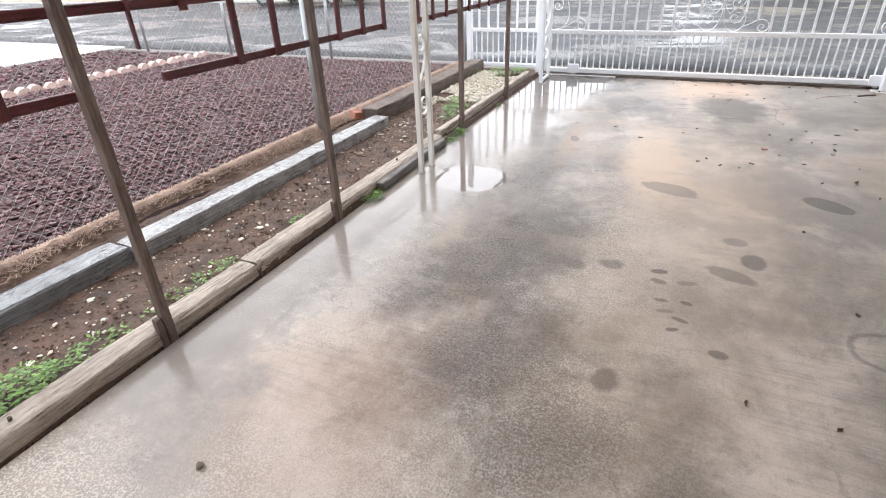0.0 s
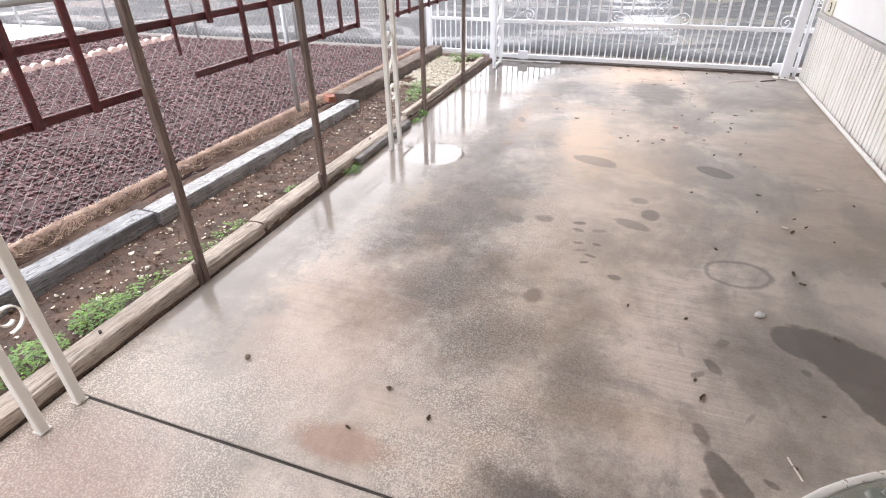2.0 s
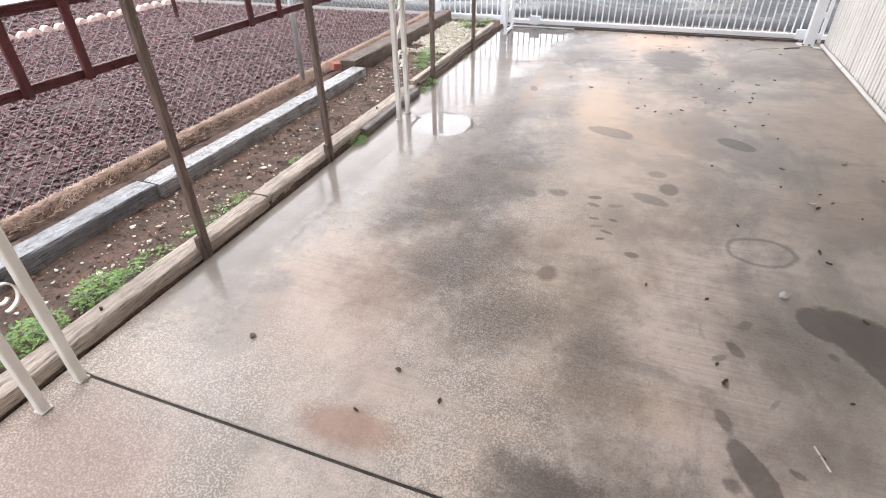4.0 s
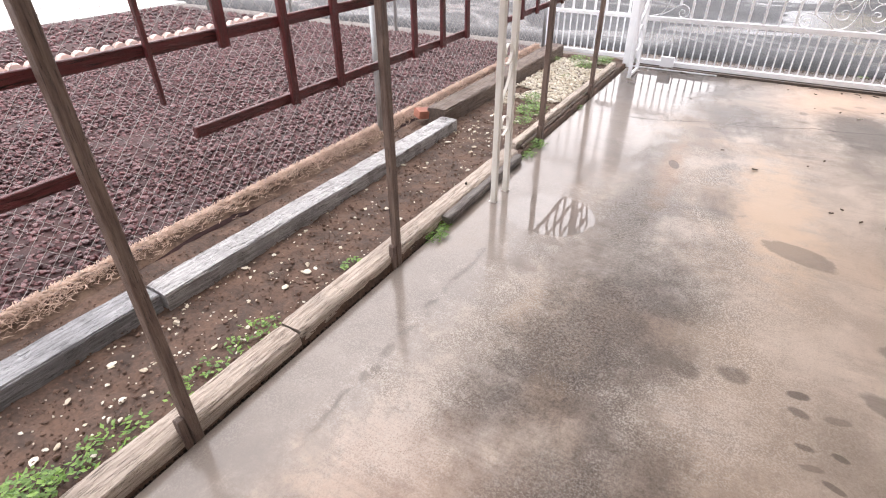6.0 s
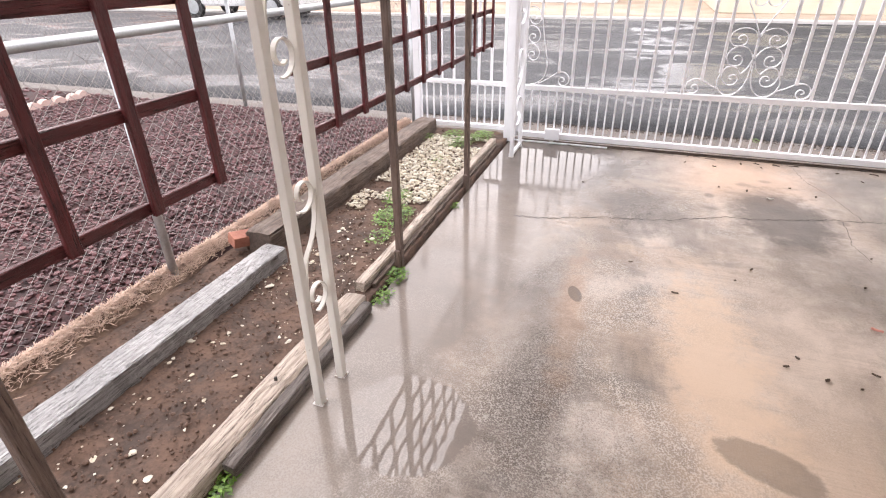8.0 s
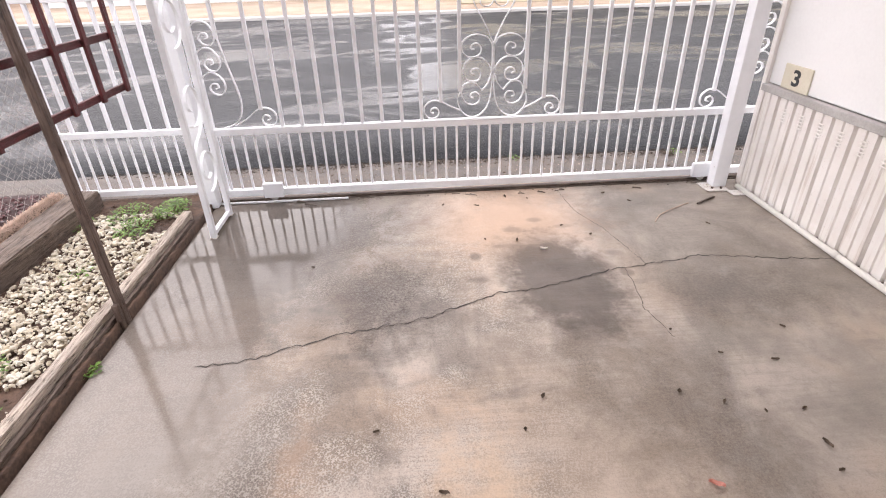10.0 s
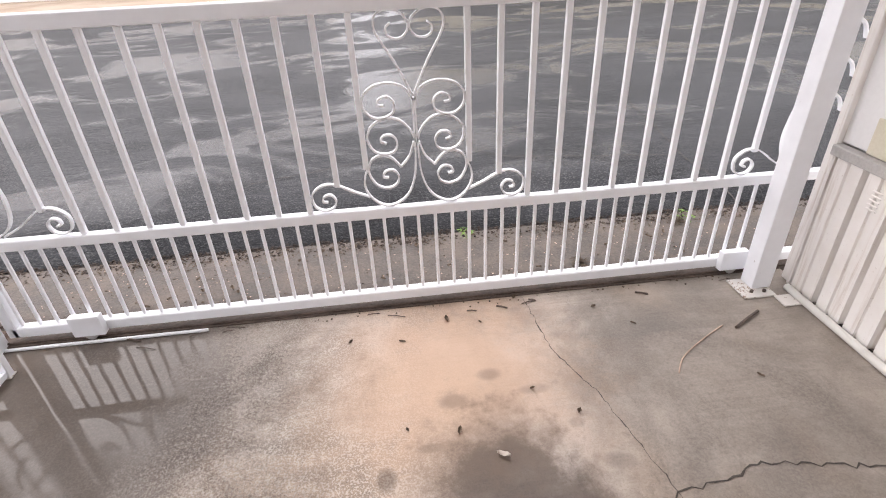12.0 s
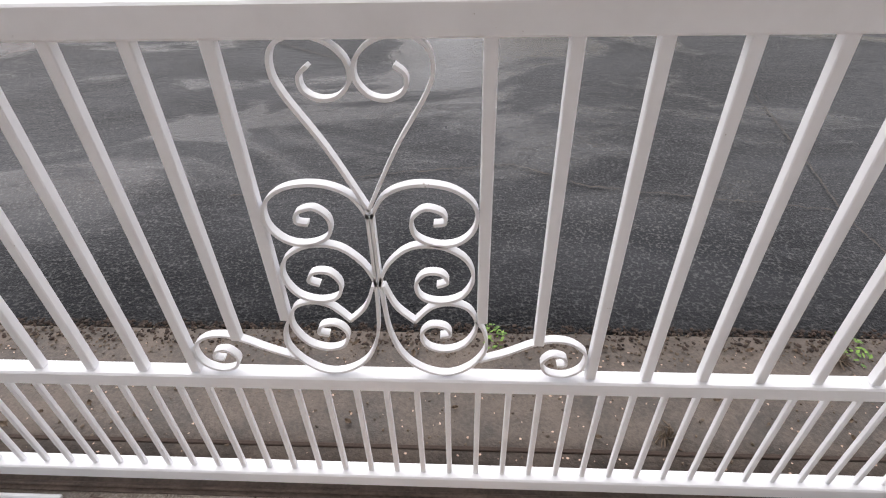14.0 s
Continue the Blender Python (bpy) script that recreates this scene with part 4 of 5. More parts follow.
# ---- fixed railing beside the gate ----
rail = tagged(empty("fixed_railing", (-1.7, 6.70, 0)), "white iron railing panel beside the gate", "railing")
RY = 6.70
for name, z0, z1 in (("top_rail", 1.19, 1.235), ("middle_rail", 0.437, 0.474), ("bottom_rail", 0.055, 0.095)):
    part(name, box((-2.16, RY - 0.018, z0), (-1.34, RY + 0.018, z1), 0.003), M_WHITE, rail)
bars(rail, bar_mesh("bar", 0.0105, 0.4745, 1.1895, M_WHITE), [-2.075 + 0.115 * k for k in range(7)], RY)
bars(rail, bar_mesh("lower_bar", 0.0065, 0.0955, 0.4365, M_WHITE), [-2.11 + 0.0695 * k for k in range(11)], RY, "lower_bar")
part("post", box((-2.225, RY - 0.032, 0.02), (-2.165, RY + 0.032, 1.55), 0.004), M_WHITE, rail)


# ---- chain link fences ----
def chain_mesh(length, z0, z1, place, cell=0.074):
    """Interwoven zigzag wires; place maps along, up, across."""
    verts, faces = [], []
    rows = int((z1 - z0) / cell * 2)
    count = int(length / cell)
    r = 0.0012
    for i in range(count):
        for half in (0, 1):
            start = len(verts)
            for j in range(rows + 1):
                u = i * cell + (cell / 2) * ((j + half) % 2 + half)
                w = 0.0022 * (1 if (j + half) % 2 else -1)
                z = z0 + j * cell / 2
                for k in range(3):
                    a = math.tau * k / 3
                    verts.append(place(u + r * math.cos(a) * 1.3, z, w + r * math.sin(a)))
            for j in range(rows):
                for k in range(3):
                    a, b = start + 3 * j + k, start + 3 * j + (k + 1) % 3
                    faces.append((a, b, b + 3, a + 3))
    me = bpy.data.meshes.new("wire_mesh")
    me.from_pydata(verts, [], faces)
    me.materials.append(M_WIRE)
    return me


def fence(label, place, length, posts, height, origin):
    f = tagged(empty("chain_link_fence", origin), label, "fence", "chain link fences")
    m = new("wire_mesh", chain_mesh(length, 0.03, height - 0.02, place))
    m.parent, m.matrix_parent_inverse = f, f.matrix_basis.inverted()
    tagged(m, "grey diamond wire mesh", kind="stuff")
    part("top_rail", tube([place(0, height, 0), place(length, height, 0)], 0.021, 10), M_GALV, f, smooth=True)
    for u, r in posts:
        p = part("post", tube([place(u, 0.0, 0.03), place(u, height - 0.012, 0.03)], r, 12), M_GALV, f, smooth=True)
        part("clamp", tube([place(u, height - 0.055, 0.03), place(u, height - 0.02, 0.03)], r + 0.006, 12), M_GALV, p)
    return f


fence("galvanised chain link fence along the lava gravel", lambda u, z, w: (-2.33 + w, -3.0 + u, z), 9.85, [(1.2, 0.021), (3.95, 0.021), (6.74, 0.021), (9.85, 0.030)], 1.15, (-2.33, 0, 0))
fence("galvanised chain link fence along the street", lambda u, z, w: (-2.33 - u, 6.92 + w, z), 12.0, [(2.08, 0.021), (3.95, 0.021), (5.8, 0.021), (8.0, 0.021)], 1.15, (-6, 6.92, 0))

# ---- gravel, stones, edging ----
rng = np.random.default_rng(7)


def scatter(count, x0, x1, y0, y1, z, jitter):
    return np.stack([rng.uniform(x0, x1, count), rng.uniform(y0, y1, count), rng.uniform(z - jitter, z + jitter, count)], 1)


tagged(stones("lava_gravel", scatter(45000, -6.72, -2.40, -0.6, 6.82, 0.028, 0.009), rng.uniform(0.008, 0.018, 45000), M_LAVA, 1, 0.8), "dark red lava gravel in the fenced yard", "gravel", kind="stuff")
tagged(stones("lava_gravel", scatter(1500, -8.9, -6.9, 1.5, 6.8, 0.03, 0.008), rng.uniform(0.016, 0.034, 1500), M_LAVA, 2, 0.8), "dark gravel strip beyond the edging", "gravel", kind="stuff")
spots = scatter(4200, -1.93, -1.42, 4.75, 6.40, 0.048, 0.008)
keep = np.array([noise.noise(Vector((p[0] * 3, p[1] * 3, 0))) > -0.30 + 0.25 * max(0.0, 5.1 - p[1]) / 0.35 for p in spots])
spots = spots[keep]
tagged(stones("white_stones", spots, rng.uniform(0.004, 0.016, len(spots)) * rng.choice([0.8, 1.0, 1.35], len(spots)), M_PEBBLE, 3, 0.65, True), "pale cream stones heaped on the soil bed", "stones", kind="stuff")
loose = np.concatenate([scatter(330, -1.88, -1.44, 0.6, 2.6, 0.036, 0.004), scatter(110, -1.88, -1.44, 2.6, 3.6, 0.036, 0.004), scatter(330, -1.88, -1.42, 3.7, 4.85, 0.036, 0.004), scatter(50, -1.88, -1.44, -1.0, 0.6, 0.036, 0.004)])
tagged(stones("white_stones", loose, rng.uniform(0.006, 0.017, len(loose)) * rng.choice([0.3, 0.4, 0.75, 1.3], len(loose), p=[0.35, 0.25, 0.25, 0.15]), M_PEBBLE, 4, 0.36, True), "loose pale stones scattered on the damp soil", "stones", kind="stuff")
grit = np.concatenate([scatter(1500, -2.0, 2.4, 7.12, 7.25, -0.004, 0.003), scatter(500, -1.3, 2.2, 6.73, 7.2, -0.004, 0.002), scatter(70, -1.3, 2.0, 6.57, 6.61, 0.002, 0.001)])
tagged(stones("grit", grit, rng.uniform(0.0015, 0.006, len(grit)), M_LEAFDRY, 6, 0.6), "dark grit and soil along the street edge", "grit", kind="stuff")


crumbs = scatter(17000, -2.20, -1.42, 0.2, 6.6, 0.033, 0.010)
tagged(stones("soil_crumbs", crumbs, rng.uniform(0.002, 0.006, len(crumbs)) * rng.choice([0.6, 1.0, 1.8], len(crumbs), p=[0.5, 0.38, 0.12]), M_CRUMB, 8, 0.7), "crumbs and clods of damp brown soil", "soil", kind="stuff")
gap = scatter(2200, -1.306, -1.284, 0.2, 3.95, -0.016, 0.012)
tagged(stones("gap_soil", gap, rng.uniform(0.003, 0.008, len(gap)), M_GAP, 9, 0.7), "dark wet soil in the gap beside the slab", "soil", kind="stuff")


chips = np.concatenate([scatter(330, -1.3, 2.6, 6.80, 7.2, -0.005, 0.002), scatter(60, -1.3, 2.6, 6.725, 6.765, -0.005, 0.002)])
tagged(stones("pale_chips", chips, rng.uniform(0.0015, 0.0045, len(chips)), M_STRAW, 12, 0.4), "tiny pale chips and husks on the apron", "grit", kind="stuff")
edge_soil = scatter(5200, -2.4, 3.0, 7.175, 7.285, -0.012, 0.008)
tagged(stones("edge_soil", edge_soil, rng.uniform(0.003, 0.010, len(edge_soil)), M_GAP, 13, 0.6), "black wet soil along the broken street edge", "soil", kind="stuff")


def straw_ridge():
    """Matted dry grass at the fence foot, as thin bent blades over a low bank."""
    verts, faces = [], []
    r = np.random.default_rng(11)
    for _ in range(26000):
        y = r.uniform(-1.5, 6.7)
        x = -2.325 + 0.012 * math.sin(y * 2.1) + r.normal(0, 0.027)
        z = 0.035 + 0.052 * math.exp(-((x + 2.33) / 0.05) ** 2)
        a, l, w = r.normal(math.pi / 2, 0.7), r.uniform(0.02, 0.055), r.uniform(0.001, 0.0026)
        dx, dy = math.cos(a) * l, math.sin(a) * l
        nx, ny = -math.sin(a) * w, math.cos(a) * w
        h = r.uniform(-0.004, 0.016)
        k = len(verts)
        verts += [(x - nx, y - ny, z), (x + nx, y + ny, z), (x + dx / 2 + nx, y + dy / 2 + ny, z + h), (x + dx / 2 - nx, y + dy / 2 - ny, z + h), (x + dx, y + dy, z + h * 0.3)]
        faces += [(k, k + 1, k + 2, k + 3), (k + 3, k + 2, k + 4)]
    me = bpy.data.meshes.new("dry_grass")
    me.from_pydata(verts, [], faces)
    me.materials.append(M_STRAW)
    return new("dry_grass", me)


tagged(straw_ridge(), "matted dry straw along the fence foot", "grass", kind="stuff")
bank = bmesh.new()
prof = [(-2.44, 0.0), (-2.385, 0.040), (-2.335, 0.062), (-2.290, 0.040), (-2.250, 0.020), (-2.225, -0.01)]
rows = [[bank.verts.new((x + 0.02 * noise.noise(Vector((x * 5, y * 3, 1))), y, z + 0.025 * noise.noise(Vector((x * 9, y * 6, 0))))) for x, z in prof] for y in np.arange(-3.0, 6.8, 0.06)]
for p, q in zip(rows, rows[1:]):
    for k in range(len(prof) - 1):
        bank.faces.new((p[k], p[k + 1], q[k + 1], q[k]))
tagged(new("grass_bank", mesh_of(bank, "grass_bank", M_BANK, True)), "low bank of dead grass under the fence", "ground", kind="structure")

# red brick where the border timbers meet
b = tagged(new("brick", mesh_of(box((-0.095, -0.045, 0.0), (0.095, 0.045, 0.058), 0.006, 2), "brick", M_BRICK)), "worn red brick lying beside the border timber", "brick")
b.matrix_world = pose(-2.16, 4.13, 0.06, 6, 8, 62)

# scalloped edging
edging = tagged(empty("scalloped_edging", (-6.52, 0, 0)), "pinkish scalloped concrete edging around the gravel", "edging")
bm = bmesh.new()
bmesh.ops.create_cone(bm, cap_ends=True, segments=14, radius1=0.085, radius2=0.078, depth=0.07, matrix=Matrix.Rotation(radians(90), 4, "Y") @ Matrix.Scale(1.0, 4))
scallop = mesh_of(bm, "edging_stone", M_SCALLOP, False)
for k in range(52):
    e = new("edging_stone", scallop)
    y = -1.4 + 0.158 * k
    e.parent = edging
    e.matrix_parent_inverse = edging.matrix_basis.inverted()
    e.matrix_basis = pose(-6.52 + 0.03 * math.sin(k * 2.3), y, 0.022, 0, 4 * math.sin(k * 1.7), 3 * math.sin(k))


# ---- weeds ----
def weed(place, spread, height, count, seed, label):
    r = np.random.default_rng(seed)
    verts, faces = [], []
    for _ in range(count):
        a, d = r.uniform(0, math.tau), spread * math.sqrt(r.uniform(0, 1))
        bx, by, z = d * math.cos(a) * 0.7, d * math.sin(a), height * r.uniform(0.15, 1.0) * (1.15 - d / spread * 0.6)
        l, w, t, up = r.uniform(0.010, 0.030), r.uniform(0.003, 0.008), r.uniform(0, math.tau), r.uniform(-0.3, 0.6)
        c, s = math.cos(t), math.sin(t)
        k = len(verts)
        for u, v, h in ((0, 0, 0), (0.45, 1, 0.5), (1, 0, 0.75), (0.45, -1, 0.5), (0.5, 0, 0.35)):
            verts.append((bx + c * u * l - s * v * w, by + s * u * l + c * v * w, z + up * h * l))
        faces += [(k, k + 1, k + 4), (k + 1, k + 2, k + 4), (k + 2, k + 3, k + 4), (k + 3, k, k + 4)]
    for _ in range(count // 12):
        a, d = r.uniform(0, math.tau), spread * math.sqrt(r.uniform(0, 0.8))
        x, y = d * math.cos(a) * 0.7, d * math.sin(a)
        k = len(verts)
        verts += [(x * 0.5 - 0.001, y * 0.5, 0), (x * 0.5 + 0.001, y * 0.5, 0), (x, y, height * 0.9)]
        faces.append((k, k + 1, k + 2))
    me = bpy.data.meshes.new("weed")
    me.from_pydata(verts, [], faces)
    me.materials.append(M_WEED)
    ob = tagged(new("weed", me), label, "weed", "weeds along the bed")
    ob.location = place
    return ob


WEEDS = [(-1.48, 1.00, 0.12, 0.085, 420), (-1.47, 0.72, 0.13, 0.085, 420), (-1.48, 0.50, 0.10, 0.06, 160), (-1.46, 1.25, 0.12, 0.03, 120), (-1.45, 1.55, 0.12, 0.022, 90), (-1.46, 1.80, 0.12, 0.022, 90), (-1.44, 2.35, 0.06, 0.02, 50),
         (-1.265, 2.80, 0.075, 0.035, 130), (-1.29, 2.90, 0.05, 0.030, 70), (-1.285, 4.13, 0.085, 0.045, 200), (-1.275, 3.95, 0.07, 0.03, 100), (-1.56, 4.72, 0.16, 0.04, 420), (-1.66, 5.0, 0.13, 0.035, 300), (-1.52, 4.45, 0.10, 0.03, 120), (-1.50, 6.45, 0.14, 0.07, 420), (-1.62, 6.2, 0.14, 0.05, 260), (-1.75, 6.42, 0.16, 0.05, 260), (-1.95, 6.30, 0.08, 0.04, 70), (-1.68, 5.75, 0.12, 0.025, 80), (-1.29, 5.05, 0.04, 0.02, 40), (0.75, 7.225, 0.06, 0.012, 36), (1.97, 7.20, 0.08, 0.014, 40)]
for i, (x, y, spread, h, count) in enumerate(WEEDS):
    weed((x, y, 0.035 if x < -1.3 else (0.0 if x < 0 else -0.006)), spread, h, count, 20 + i, "small bright green weed on the soil" if x < -1.3 else "small green weed in the slab's edge")


# ---- pipe and number plate on the wall ----
pipe = tagged(empty("drain_pipe", (2.045, 3, 0)), "white plastic pipe lying along the foot of the skirting", "pipe")
part("tube", tube([(2.045, 6.46, 0.0165), (2.040, 4.0, 0.0165), (2.043, 1.0, 0.0165), (2.045, -4.0, 0.0165)], 0.016, 12), M_PIPE, pipe, smooth=True)
for y in (5.55, 3.95, 2.9, 1.2, -0.6):
    part("coupling", tube([(2.043, y, 0.0185), (2.043, y + 0.045, 0.0185)], 0.0188, 12), M_PIPE, pipe, smooth=True)

plate = tagged(empty("number_plate", (WALL_X - 0.004, 6.27, 0.70)), "cream plate with a black number three on the white wall", "sign")
part("plate", box((WALL_X - 0.010, 6.160, 0.654), (WALL_X - 0.0005, 6.385, 0.785), 0.003), M_SIGN, plate)
fc = bpy.data.curves.new("digit", "FONT")
fc.body, fc.size, fc.extrude, fc.align_x, fc.align_y, fc.offset = "3", 0.115, 0.0008, "CENTER", "CENTER", 0.003
tmp = bpy.data.objects.new("digit", fc)
digit_mesh = bpy.data.meshes.new_from_object(tmp)
bpy.data.objects.remove(tmp)
digit_mesh.materials.clear()
digit_mesh.materials.append(M_BLACK)
digit = new("digit", digit_mesh)
digit.parent, digit.matrix_parent_inverse = plate, plate.matrix_basis.inverted()
digit.matrix_basis = Matrix.Translation((WALL_X - 0.0115, 6.27, 0.716)) @ Matrix(((0, 0, -1, 0), (-1.25, 0, 0, 0), (0, 1, 0, 0), (0, 0, 0, 1)))
tagged(digit, "black painted digit")


# ---- garden table and chair ----
def rope(points, radius=0.0055, turn=0.028):
    """Two strands twisted round each other along points."""
    pts = [Vector(p) for p in smooth_curve(points, 8)]
    out, length = bmesh.new(), 0.0
    dense = []
    for a, b in zip(pts, pts[1:]):
        steps = max(1, int((b - a).length / 0.006))
        dense += [a.lerp(b, k / steps) for k in range(steps)]
    dense.append(pts[-1])
    strands = ([], [])
    for i, p in enumerate(dense):
        way = (dense[min(i + 1, len(dense) - 1)] - dense[max(i - 1, 0)]).normalized()
        side = way.cross(Vector((0.2, 0.9, 0.3))).normalized()
        up = side.cross(way)
        if i:
            length += (p - dense[i - 1]).length
        for s, strand in enumerate(strands):
            a = math.tau * length / turn + math.pi * s
            strand.append(p + radius * 0.6 * (math.cos(a) * side + math.sin(a) * up))
    for strand in strands:
        add_tube(out, strand, radius * 0.62, 5)
    return out


TC, TR, TH = (1.125, 0.092), 0.500, 0.72


def garden_table():
    t = tagged(empty("garden_table", (*TC, 0)), "round glass garden table with chipped white iron rim and scrolled base", "table")

    def ring(r, z, count=72):
        return [(TC[0] + r * math.cos(math.tau * k / count), TC[1] + r * math.sin(math.tau * k / count), z) for k in range(count)]

    part("rim", tube(ring(TR - 0.008, TH), 0.0068, 8, True), M_RIM, t, "white rim with rust chips", True)
    bm = bmesh.new()
    bmesh.ops.create_cone(bm, cap_ends=True, segments=96, radius1=TR - 0.016, radius2=TR - 0.016, depth=0.006, matrix=Matrix.Translation((*TC, TH + 0.002)))
    g = part("glass_top", bm, M_GLASS, t, "clear greenish glass")
    g.visible_shadow = False
    part("ring", tube(ring(0.40, TH - 0.028), 0.0085, 8, True), M_RUSTY, t, smooth=True)
    part("ring", tube(ring(0.16, 0.36), 0.008, 8, True), M_RUSTY, t, smooth=True)
    for k in range(4):
        a = math.tau * (k + 0.35) / 4
        c, s = math.cos(a), math.sin(a)

        def at(r, z):
            return (TC[0] + r * c, TC[1] + r * s, z)

        part("leg", tube(smooth_curve([at(TR - 0.02, TH - 0.012), at(0.40, TH - 0.03), at(0.25, 0.58), at(0.16, 0.40), at(0.20, 0.20), at(0.33, 0.03), at(0.36, 0.008)]), 0.010, 8), M_RUSTY, t, smooth=True)

        def side(u, v, w):
            return (TC[0] + u * c - w * s, TC[1] + u * s + w * c, v)

        part("scroll", add_strap(bmesh.new(), spiral(0.26, 0.62, 0.05, 0.012, 180, 1.6), side, 0.005, 0.014), M_RUSTY, t)
        part("scroll", add_strap(bmesh.new(), spiral(0.10, 0.60, 0.055, 0.012, 0, -1.6), side, 0.005, 0.014), M_RUSTY, t)

    # flat flower of straps under the glass
    def level(u, v, w):
        return (TC[0] + u, TC[1] + v, TH - 0.03 + w)

    for k in range(10):
        a = math.tau * (k + 0.1) / 10
        c, s = math.cos(a), math.sin(a)
        for flip in (-1, 1):
            outer = smooth_curve([(0.405, 0.0), (0.43, 0.012 * flip), (0.455, 0.045 * flip), (0.478, 0.05 * flip), (0.485, 0.025 * flip), (0.470, 0.012 * flip), (0.455, 0.022 * flip), (0.462, 0.034 * flip)])
            inner = smooth_curve([(0.395, 0.0), (0.36, 0.03 * flip), (0.31, 0.075 * flip), (0.25, 0.08 * flip), (0.225, 0.05 * flip), (0.245, 0.03 * flip), (0.27, 0.04 * flip), (0.265, 0.055 * flip)])
            for pts in (outer, inner):
                part("leaf_scroll", add_strap(bmesh.new(), [(u * c - v * s, u * s + v * c) for u, v in pts], level, 0.007, 0.010), M_RUSTY, t)
    return t


garden_table()


def rope_chair(x, y, turn):
    """A wrought iron chair of twisted rods: double round back hoop, cross rods, seat, legs."""
    ch = tagged(empty("garden_chair", (0, 0, 0)), "white wrought iron garden chair of twisted rods", "chair")

    def hoop(r):
        return [(r * math.sin(math.tau * k / 24), -0.03 * math.cos(math.tau * k / 24), 0.645 - r * math.cos(math.tau * k / 24)) for k in range(25)]

    part("back_hoop", rope(hoop(0.325)), M_RUSTY, ch)
    part("back_hoop", rope(hoop(0.300)), M_RUSTY, ch)
    for z, w in ((0.735, 0.375), (0.622, 0.345), (0.455, 0.29)):
        part("cross_rod", rope([(-w, 0.015, z), (-w * 0.5, 0.02, z - 0.008), (0, 0.022, z - 0.012), (w * 0.5, 0.02, z - 0.008), (w, 0.015, z)]), M_RUSTY, ch)
    for s in (-1, 1):
        part("knot", rope([(s * 0.27 + 0.036 * math.cos(math.tau * k / 16), -0.02, 0.885 + 0.05 * math.sin(math.tau * k / 16)) for k in range(17)], 0.007), M_RUSTY, ch)
    seat = bmesh.new()
    bmesh.ops.create_cone(seat, cap_ends=True, segments=40, radius1=0.185, radius2=0.20, depth=0.035, matrix=Matrix.Translation((0, 0.22, 0.43)))
    bmesh.ops.bevel(seat, geom=[e for e in seat.edges if len(e.link_faces) == 2 and abs(e.verts[0].co.z - e.verts[1].co.z) < 0.001], offset=0.008, segments=2, affect="EDGES")
    part("seat", seat, M_RUSTY, ch, "round white seat")
    part("seat_ring", tube([(0.16 * math.cos(math.tau * k / 32), 0.22 + 0.16 * math.sin(math.tau * k / 32), 0.405) for k in range(32)], 0.008, 6, True), M_RUSTY, ch, smooth=True)
    for lx, ly in ((-0.17, 0.06), (0.17, 0.06), (-0.16, 0.37), (0.16, 0.37)):
        part("leg", rope([(lx * 0.62, 0.22 + (ly - 0.22) * 0.62, 0.405), (lx * 0.66, 0.22 + (ly - 0.22) * 0.66, 0.2), (lx * 0.75, 0.22 + (ly - 0.22) * 0.75, 0.006)]), M_RUSTY, ch)
    part("back_stay", rope([(-0.05, 0.0, 0.325), (-0.06, 0.05, 0.36), (-0.08, 0.12, 0.40)]), M_RUSTY, ch)
    part("back_stay", rope([(0.05, 0.0, 0.325), (0.06, 0.05, 0.36), (0.08, 0.12, 0.40)]), M_RUSTY, ch)
    ch.matrix_basis = pose(x, y, 0, 0, 0, turn)
    return ch


rope_chair(1.525, 1.20, 180)


# ---- leaves and litter ----
def leaf_mesh(length, width, seed):
    r = random.Random(seed)
    bm = bmesh.new()
    outline = []
    for k in range(7):
        f = k / 6
        outline.append((length * (f - 0.5), width * math.sin(math.pi * f) ** 0.8 * r.uniform(0.8, 1.2), 0.004 + 0.006 * abs(f - 0.5) * 2 + 0.002 * r.random()))
    left = [bm.verts.new((x, w, z + 0.003)) for x, w, z in outline]
    mid = [bm.verts.new((x, 0, z * 0.35)) for x, w, z in outline]
    right = [bm.verts.new((x, -w, z + 0.003)) for x, w, z in outline]
    for k in range(6):
        bm.faces.new((left[k], mid[k], mid[k + 1], left[k + 1]))
        bm.faces.new((mid[k], right[k], right[k + 1], mid[k + 1]))
    bmesh.ops.remove_doubles(bm, verts=bm.verts[:], dist=0.0003)
    return mesh_of(bm, "dry_leaf", M_LEAFDRY)


